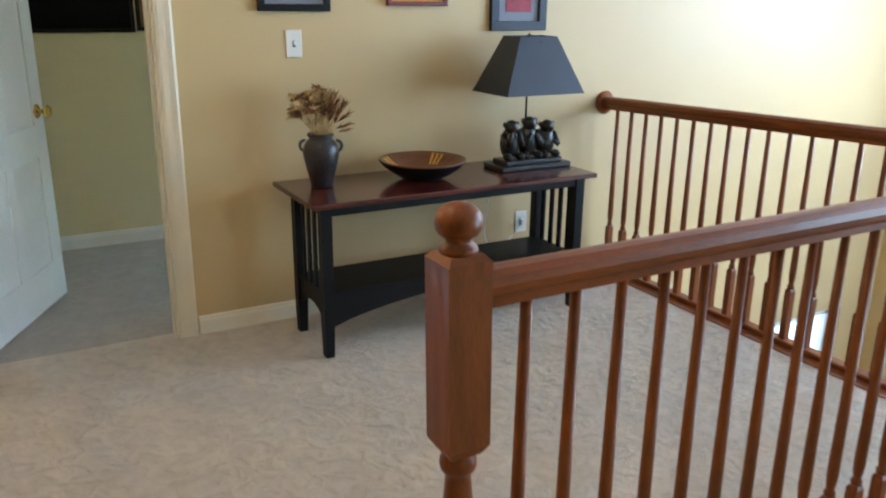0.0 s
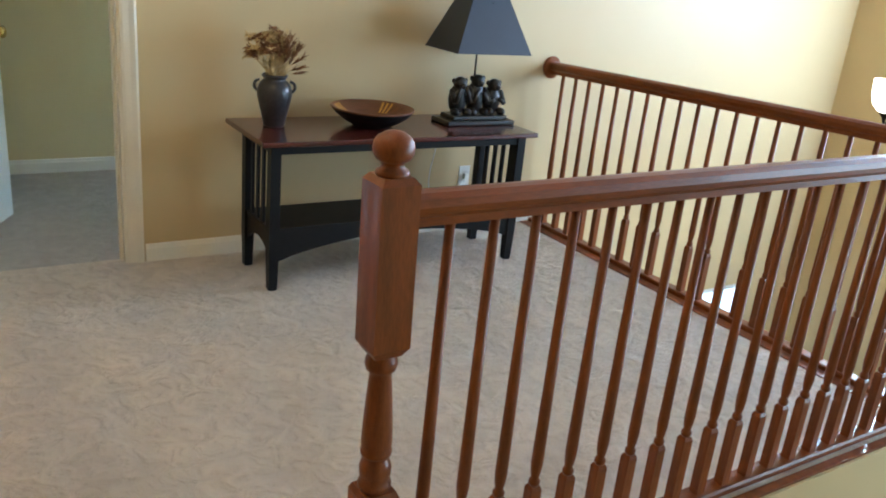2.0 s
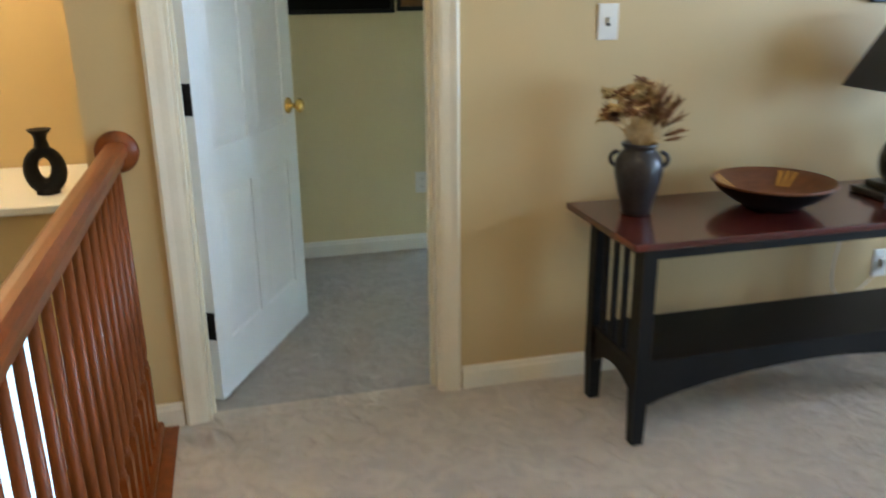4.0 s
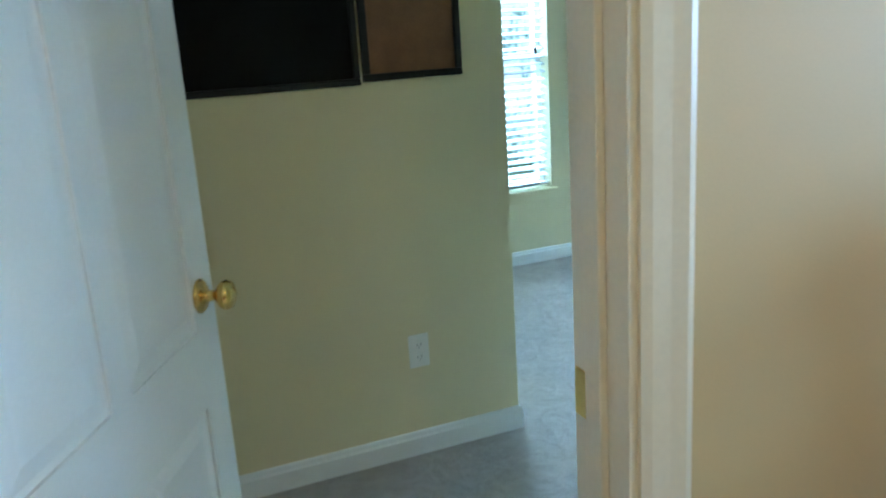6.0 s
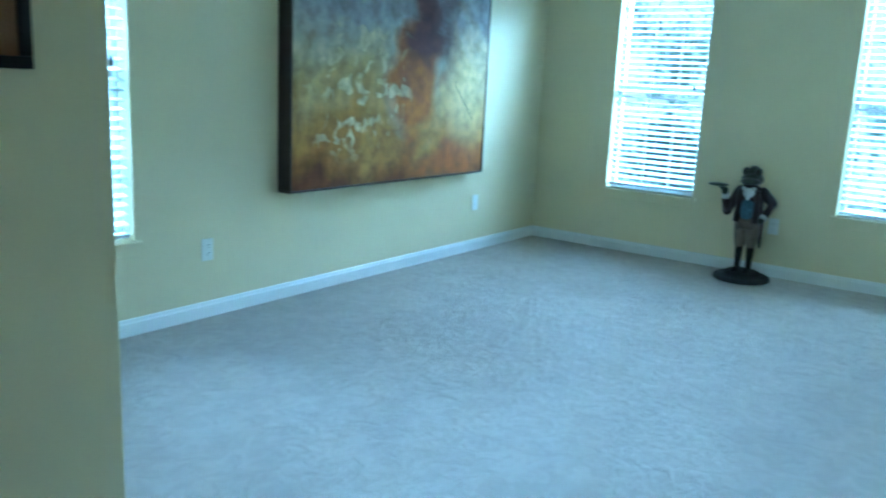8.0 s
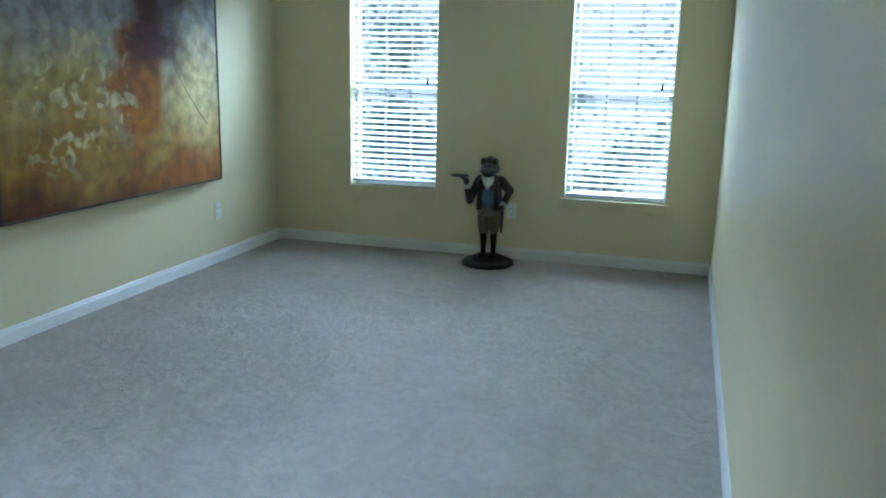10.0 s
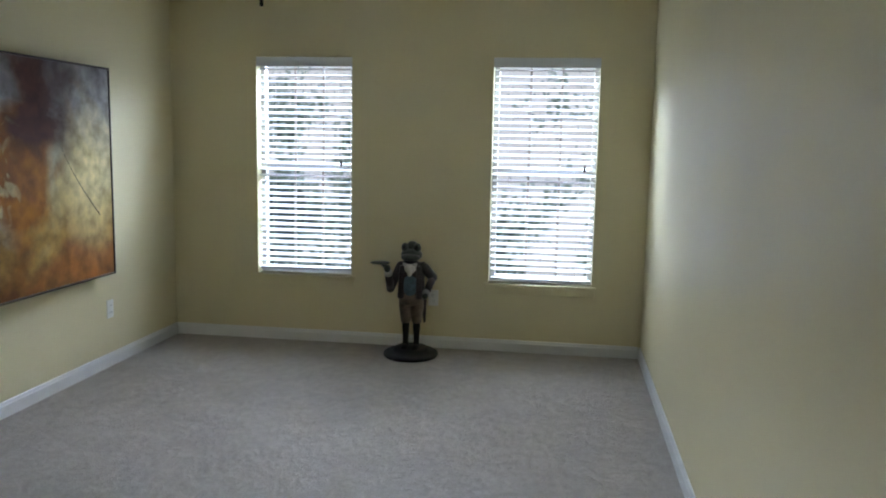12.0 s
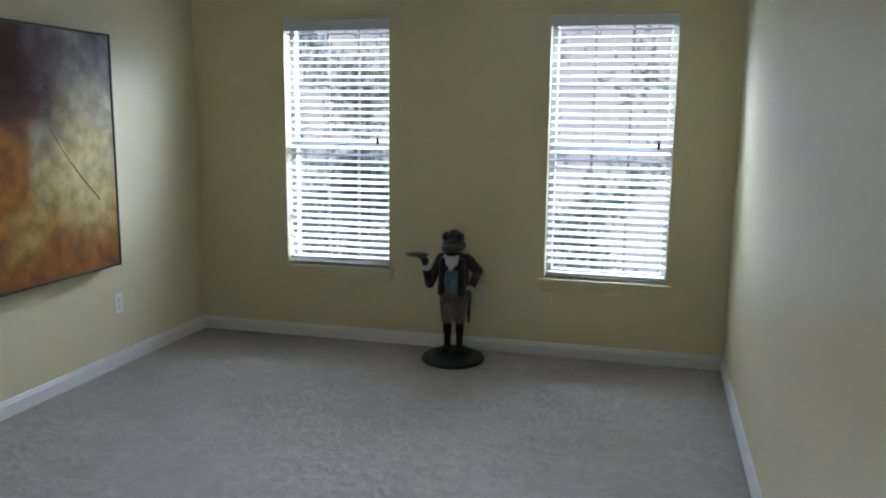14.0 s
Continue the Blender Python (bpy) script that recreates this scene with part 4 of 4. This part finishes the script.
# ---- large painting ----
def big_painting():
    x0, x1, z0, z1 = 2.775, 4.690, 0.618, 1.875
    p = thing("painting", "large abstract canvas in rust, ochre and grey-blue", "painting", (x0, YN - 0.0955, z0))
    w, h = x1 - x0, z1 - z0
    c = part("canvas", boxes(((0.012, 0.0, 0.012), (w - 0.012, 0.080, h - 0.012))), PAINT, p)
    part("frame", boxes(((0, -0.006, 0), (w, 0.094, 0.0118)), ((0, -0.006, h - 0.0118), (w, 0.094, h)), ((0, -0.006, 0.0118), (0.0118, 0.094, h - 0.0118)), ((w - 0.0118, -0.006, 0.0118), (w, 0.094, h - 0.0118)), bevel=0.002), material("dark_brown_frame", (0.022, 0.010, 0.007), 0.4), p, "thin dark brown float frame")
    bm = bmesh.new()
    pts = [(1.42 + 0.30 * k / 14 + 0.05 * (k / 14) ** 2, 0.78 - 0.40 * (k / 14) ** 0.9) for k in range(15)]
    for k, ((a, b), (d, e)) in enumerate(zip(pts, pts[1:])):
        rod(bm, (a, 0.0, b), (d, 0.0, e), 0.0012 + 0.00016 * k, steps=5)
    part("brush_stroke", bm, BRONZE, c, "thin dark painted line")


big_painting()


# ---- figure ----
def figure():
    mats = [FROGGREEN, material("dark_red_coat", (0.022, 0.008, 0.010), 0.35, 0, 0.5, 20), material("blue_waistcoat", (0.085, 0.15, 0.20), 0.45, 0, 0.3, 30), material("tan_breeches", (0.15, 0.11, 0.075), 0.5, 0, 0.3, 20), BLACKWOOD, material("white_shirt_paint", (0.55, 0.55, 0.52), 0.5)]
    bm = bmesh.new()

    def add(mi, fn):
        n = len(bm.faces)
        fn()
        bm.faces.ensure_lookup_table()
        for f in bm.faces[n:]:
            f.material_index = mi
    # base
    add(4, lambda: lathe([(0.0, 0.0), (0.192, 0.0), (0.200, 0.008), (0.196, 0.024), (0.182, 0.032), (0.132, 0.034), (0.126, 0.050), (0.112, 0.060), (0.0, 0.064)], 36, bm=bm))
    for s in (-1, 1):
        y = s * 0.040
        add(4, lambda: (ball(bm, (-0.045, y, 0.065), (0.055, 0.026, 0.020)), lathe([(0.026, 0.055), (0.020, 0.09), (0.022, 0.14), (0.027, 0.19), (0.026, 0.225)], 14, (0, y, 0), bm)))
        add(3, lambda: lathe([(0.020, 0.215), (0.034, 0.222), (0.044, 0.27), (0.050, 0.33), (0.052, 0.37), (0.02, 0.40)], 14, (0, y, 0), bm))
    add(3, lambda: lathe([(0.02, 0.33), (0.082, 0.35), (0.090, 0.39), (0.078, 0.42), (0.02, 0.43)], 18, (0, 0, 0), bm, 1.0))
    add(1, lambda: lathe([(0.03, 0.36), (0.085, 0.37), (0.088, 0.42), (0.084, 0.50), (0.088, 0.57), (0.070, 0.61), (0.02, 0.63)], 20, (0.012, 0, 0), bm, 1.08))
    add(2, lambda: ball(bm, (-0.038, 0, 0.47), (0.056, 0.058, 0.095), 16))
    add(5, lambda: (ball(bm, (-0.062, 0, 0.585), (0.036, 0.045, 0.036)), ball(bm, (-0.085, 0, 0.57), (0.020, 0.020, 0.036)), ball(bm, (-0.075, 0.030, 0.612), (0.012, 0.022, 0.016)), ball(bm, (-0.075, -0.030, 0.612), (0.012, 0.022, 0.016))))
    # tail of the coat hanging to one side, and buttons down the waistcoat
    add(1, lambda: rod(bm, (0.02, -0.085, 0.40), (0.03, -0.092, 0.22), 0.026, 0.008, 10))
    add(4, lambda: [ball(bm, (-0.090 + 0.008 * abs(k - 1.5), 0.0, 0.42 + 0.035 * k), (0.006, 0.006, 0.006), 8) for k in range(4)])
    # coat tails
    for s in (-1, 1):
        add(1, lambda: ball(bm, (0.045, s * 0.052, 0.36), (0.030, 0.038, 0.13)))
        add(1, lambda: rod(bm, (-0.055, s * 0.060, 0.60), (-0.058, s * 0.066, 0.39), 0.020, 0.026, 10))
    # raised arm holding a tray
    add(1, lambda: (rod(bm, (0, 0.085, 0.585), (-0.03, 0.150, 0.45), 0.034, 0.032, 12), rod(bm, (-0.03, 0.150, 0.45), (-0.10, 0.150, 0.545), 0.032, 0.026, 12), ball(bm, (-0.03, 0.150, 0.45), 0.033), ball(bm, (0, 0.080, 0.585), 0.036)))
    add(5, lambda: rod(bm, (-0.098, 0.150, 0.543), (-0.108, 0.150, 0.565), 0.028, 0.028, 12))
    add(0, lambda: (ball(bm, (-0.115, 0.155, 0.585), (0.028, 0.024, 0.026)), ball(bm, (-0.12, 0.205, 0.622), (0.05, 0.075, 0.012)), rod(bm, (-0.115, 0.16, 0.59), (-0.12, 0.19, 0.622), 0.014, 0.02, 8)))
    # bent arm
    add(1, lambda: (rod(bm, (0, -0.085, 0.585), (0.02, -0.150, 0.52), 0.036, 0.032, 12), rod(bm, (0.02, -0.150, 0.52), (-0.04, -0.118, 0.432), 0.030, 0.024, 12), ball(bm, (0.02, -0.150, 0.52), 0.033), ball(bm, (0, -0.080, 0.585), 0.037)))
    add(5, lambda: rod(bm, (-0.040, -0.118, 0.434), (-0.056, -0.112, 0.420), 0.026, 0.026, 12))
    add(0, lambda: ball(bm, (-0.070, -0.110, 0.410), (0.028, 0.024, 0.020)))
    # head
    add(0, lambda: (ball(bm, (-0.015, 0, 0.668), (0.072, 0.078, 0.046), 18), ball(bm, (-0.060, 0, 0.655), (0.055, 0.070, 0.028), 16), ball(bm, (-0.035, 0.044, 0.715), (0.030, 0.028, 0.030), 12), ball(bm, (-0.035, -0.044, 0.715), (0.030, 0.028, 0.030), 12), ball(bm, (0.0, 0, 0.715), (0.05, 0.045, 0.04), 12)))
    add(4, lambda: (ball(bm, (-0.060, 0.046, 0.722), (0.010, 0.012, 0.012), 8), ball(bm, (-0.060, -0.046, 0.722), (0.010, 0.012, 0.012), 8), ball(bm, (-0.055, 0, 0.632), (0.05, 0.055, 0.022), 12)))
    bmesh.ops.scale(bm, vec=(1.0, 0.95, 1.06), verts=bm.verts)
    me = mesh_of("statue", bm, mats[0])
    for m in mats[1:]:
        me.materials.append(m)
    ob = part("statue", me, FROGGREEN)
    ob.location = (5.420, 1.697, 0.0005)
    tagged(ob, "dark painted butler figure on a round base holding a tray", "statue")


figure()


# ---- ceiling fan ----
def ceiling_fan():
    f = thing("ceiling_fan", "dark ceiling fan with wooden blades and light kit", "ceiling fan", (3.0, 1.83, H - 0.018))
    part("canopy", lathe([(0.07, 0.0175), (0.068, 0.005), (0.03, -0.02), (0.0, -0.02)], 24), BRONZE, f)
    bm = bmesh.new()
    rod(bm, (0, 0, -0.01), (0, 0, -0.16), 0.012)
    part("downrod", bm, BRONZE, f)
    part("motor", lathe([(0.0, -0.14), (0.07, -0.15), (0.11, -0.18), (0.115, -0.24), (0.09, -0.28), (0.06, -0.30), (0.0, -0.30)], 28), BRONZE, f)
    bm = bmesh.new()
    pts = [(0.20, -0.050), (0.55, -0.068), (0.64, -0.062), (0.678, -0.030), (0.685, 0.0), (0.678, 0.030), (0.64, 0.062), (0.55, 0.068), (0.20, 0.050)]
    lo = [bm.verts.new((x, y, -0.272)) for x, y in pts]
    hi = [bm.verts.new((x, y, -0.265)) for x, y in pts]
    bm.faces.new(lo[::-1])
    bm.faces.new(hi)
    for k in range(len(pts)):
        bm.faces.new((lo[k], lo[(k + 1) % len(pts)], hi[(k + 1) % len(pts)], hi[k]))
    me = mesh_of("blade", bm, CHERRY)
    for k in range(5):
        o = part("blade", me, CHERRY, f)
        o.rotation_euler = (0, 0, radians(-23.5 + 72 * k))
        a = part("blade_arm", boxes(((0.09, -0.018, -0.262), (0.24, 0.018, -0.256)), bevel=0.002), BRONZE, o)
    part("light_fitter", lathe([(0.0, -0.30), (0.05, -0.30), (0.055, -0.33), (0.03, -0.36), (0.0, -0.36)], 20), BRONZE, f)
    for k in range(3):
        a = radians(95 + 120 * k)
        c = (0.12 * math.cos(a), 0.12 * math.sin(a), 0)
        bm = bmesh.new()
        rod(bm, (0.03 * math.cos(a), 0.03 * math.sin(a), -0.33), (c[0], c[1], -0.325), 0.008)
        arm = part("lamp_arm", bm, BRONZE, f)
        part("glass_shade", lathe([(0.022, -0.32), (0.032, -0.33), (0.045, -0.36), (0.056, -0.40), (0.058, -0.41), (0.054, -0.41), (0.042, -0.37), (0.02, -0.335)], 20, c), material("frosted_glass", (0.72, 0.76, 0.8), 0.25), arm, "white frosted glass shade")
    bm = bmesh.new()
    rod(bm, (0.0, -0.005, -0.35), (0.0, -0.005, -0.427), 0.0012, steps=5)
    chain = part("pull_chain", bm, BRONZE, f)
    part("chain_pull", lathe([(0.002, -0.419), (0.006, -0.426), (0.0075, -0.462), (0.004, -0.466)], 10, (0, -0.005, 0)), BRONZE, chain)


ceiling_fan()


# ---- chandelier in the two-storey void ----
def chandelier():
    c = thing("chandelier", "dark bronze chandelier with lit frosted glass bowls", "chandelier", (3.66, -1.74, 1.10))
    part("column", lathe([(0.0, -0.22), (0.02, -0.20), (0.035, -0.15), (0.015, -0.10), (0.02, 0.0), (0.012, 0.2), (0.008, 0.5), (0.006, 1.82), (0.06, 1.82), (0.06, 1.8395)], 16), BRONZE, c)
    for k in range(5):
        a = radians(143 + 72 * k)
        bm = bmesh.new()
        pts = []
        for i in range(11):
            s = i / 10
            r = 0.02 + 0.47 * s
            pts.append((r * math.cos(a), r * math.sin(a), -0.14 + 0.07 * math.sin(s * math.tau * 0.9) - 0.02 * s))
        for p, q in zip(pts, pts[1:]):
            rod(bm, p, q, 0.008, steps=8)
        e = Vector(pts[-1])
        arm = part("arm", bm, BRONZE, c)
        part("cup", lathe([(0.006, 0.0), (0.012, 0.02), (0.034, 0.045), (0.03, 0.05), (0.0, 0.05)], 16, e), BRONZE, arm)
        part("glass_bowl", lathe([(0.0, 0.045), (0.035, 0.048), (0.068, 0.080), (0.084, 0.13), (0.090, 0.205), (0.086, 0.205), (0.076, 0.13), (0.06, 0.088), (0.0, 0.06)], 24, e), BOWLGLOW, arm, "glowing frosted glass bowl")


chandelier()


# ---- foyer ledge vase, added landing light base, recessed light ----
def ledge_vase():
    v = thing("decor_vase", "black ceramic vase with a pierced body on the ledge", "vase", (-1.365, 0.45, 0.7205))
    bm = bmesh.new()
    steps, sides, rings = 32, 12, []
    for i in range(steps):
        a = math.tau * i / steps
        thick = 0.026 - 0.004 * math.sin(a)
        ring = []
        for k in range(sides):
            b = math.tau * k / sides
            out = thick * math.cos(b)
            ring.append(bm.verts.new(((0.045 + out) * math.cos(a), thick * math.sin(b), 0.085 + (0.060 + out) * math.sin(a))))
        rings.append(ring)
    for i in range(steps):
        p, q = rings[i], rings[(i + 1) % steps]
        for k in range(sides):
            bm.faces.new((p[k], p[(k + 1) % sides], q[(k + 1) % sides], q[k]))
    part("body", bm, BLACKWOOD, v)
    part("foot", lathe([(0.0, 0.0), (0.04, 0.0), (0.036, 0.012), (0.02, 0.03), (0.0, 0.03)], 18), BLACKWOOD, v)
    part("neck", lathe([(0.0, 0.155), (0.026, 0.160), (0.020, 0.185), (0.024, 0.205), (0.040, 0.222), (0.036, 0.224), (0.016, 0.205), (0.0, 0.20)], 18), BLACKWOOD, v)


ledge_vase()
# dark base added at the ceiling for the unseen landing fill
lf = thing("fill_light_base", "dark round base added over the landing for an unseen fill light", "lamp", (-0.6, -1.7, H + 0.4995))
part("base", lathe([(0.0, 0.0), (0.16, 0.0), (0.16, -0.03), (0.0, -0.03)], 28), BRONZE, lf)
lf = thing("recessed_light", "lit recessed downlight over the foyer ledge", "lamp", (-1.75, 0.45, H + 0.4995))
part("trim_ring", lathe([(0.05, 0.0), (0.09, 0.0), (0.09, -0.006), (0.05, -0.006)], 28), WHITE, lf)
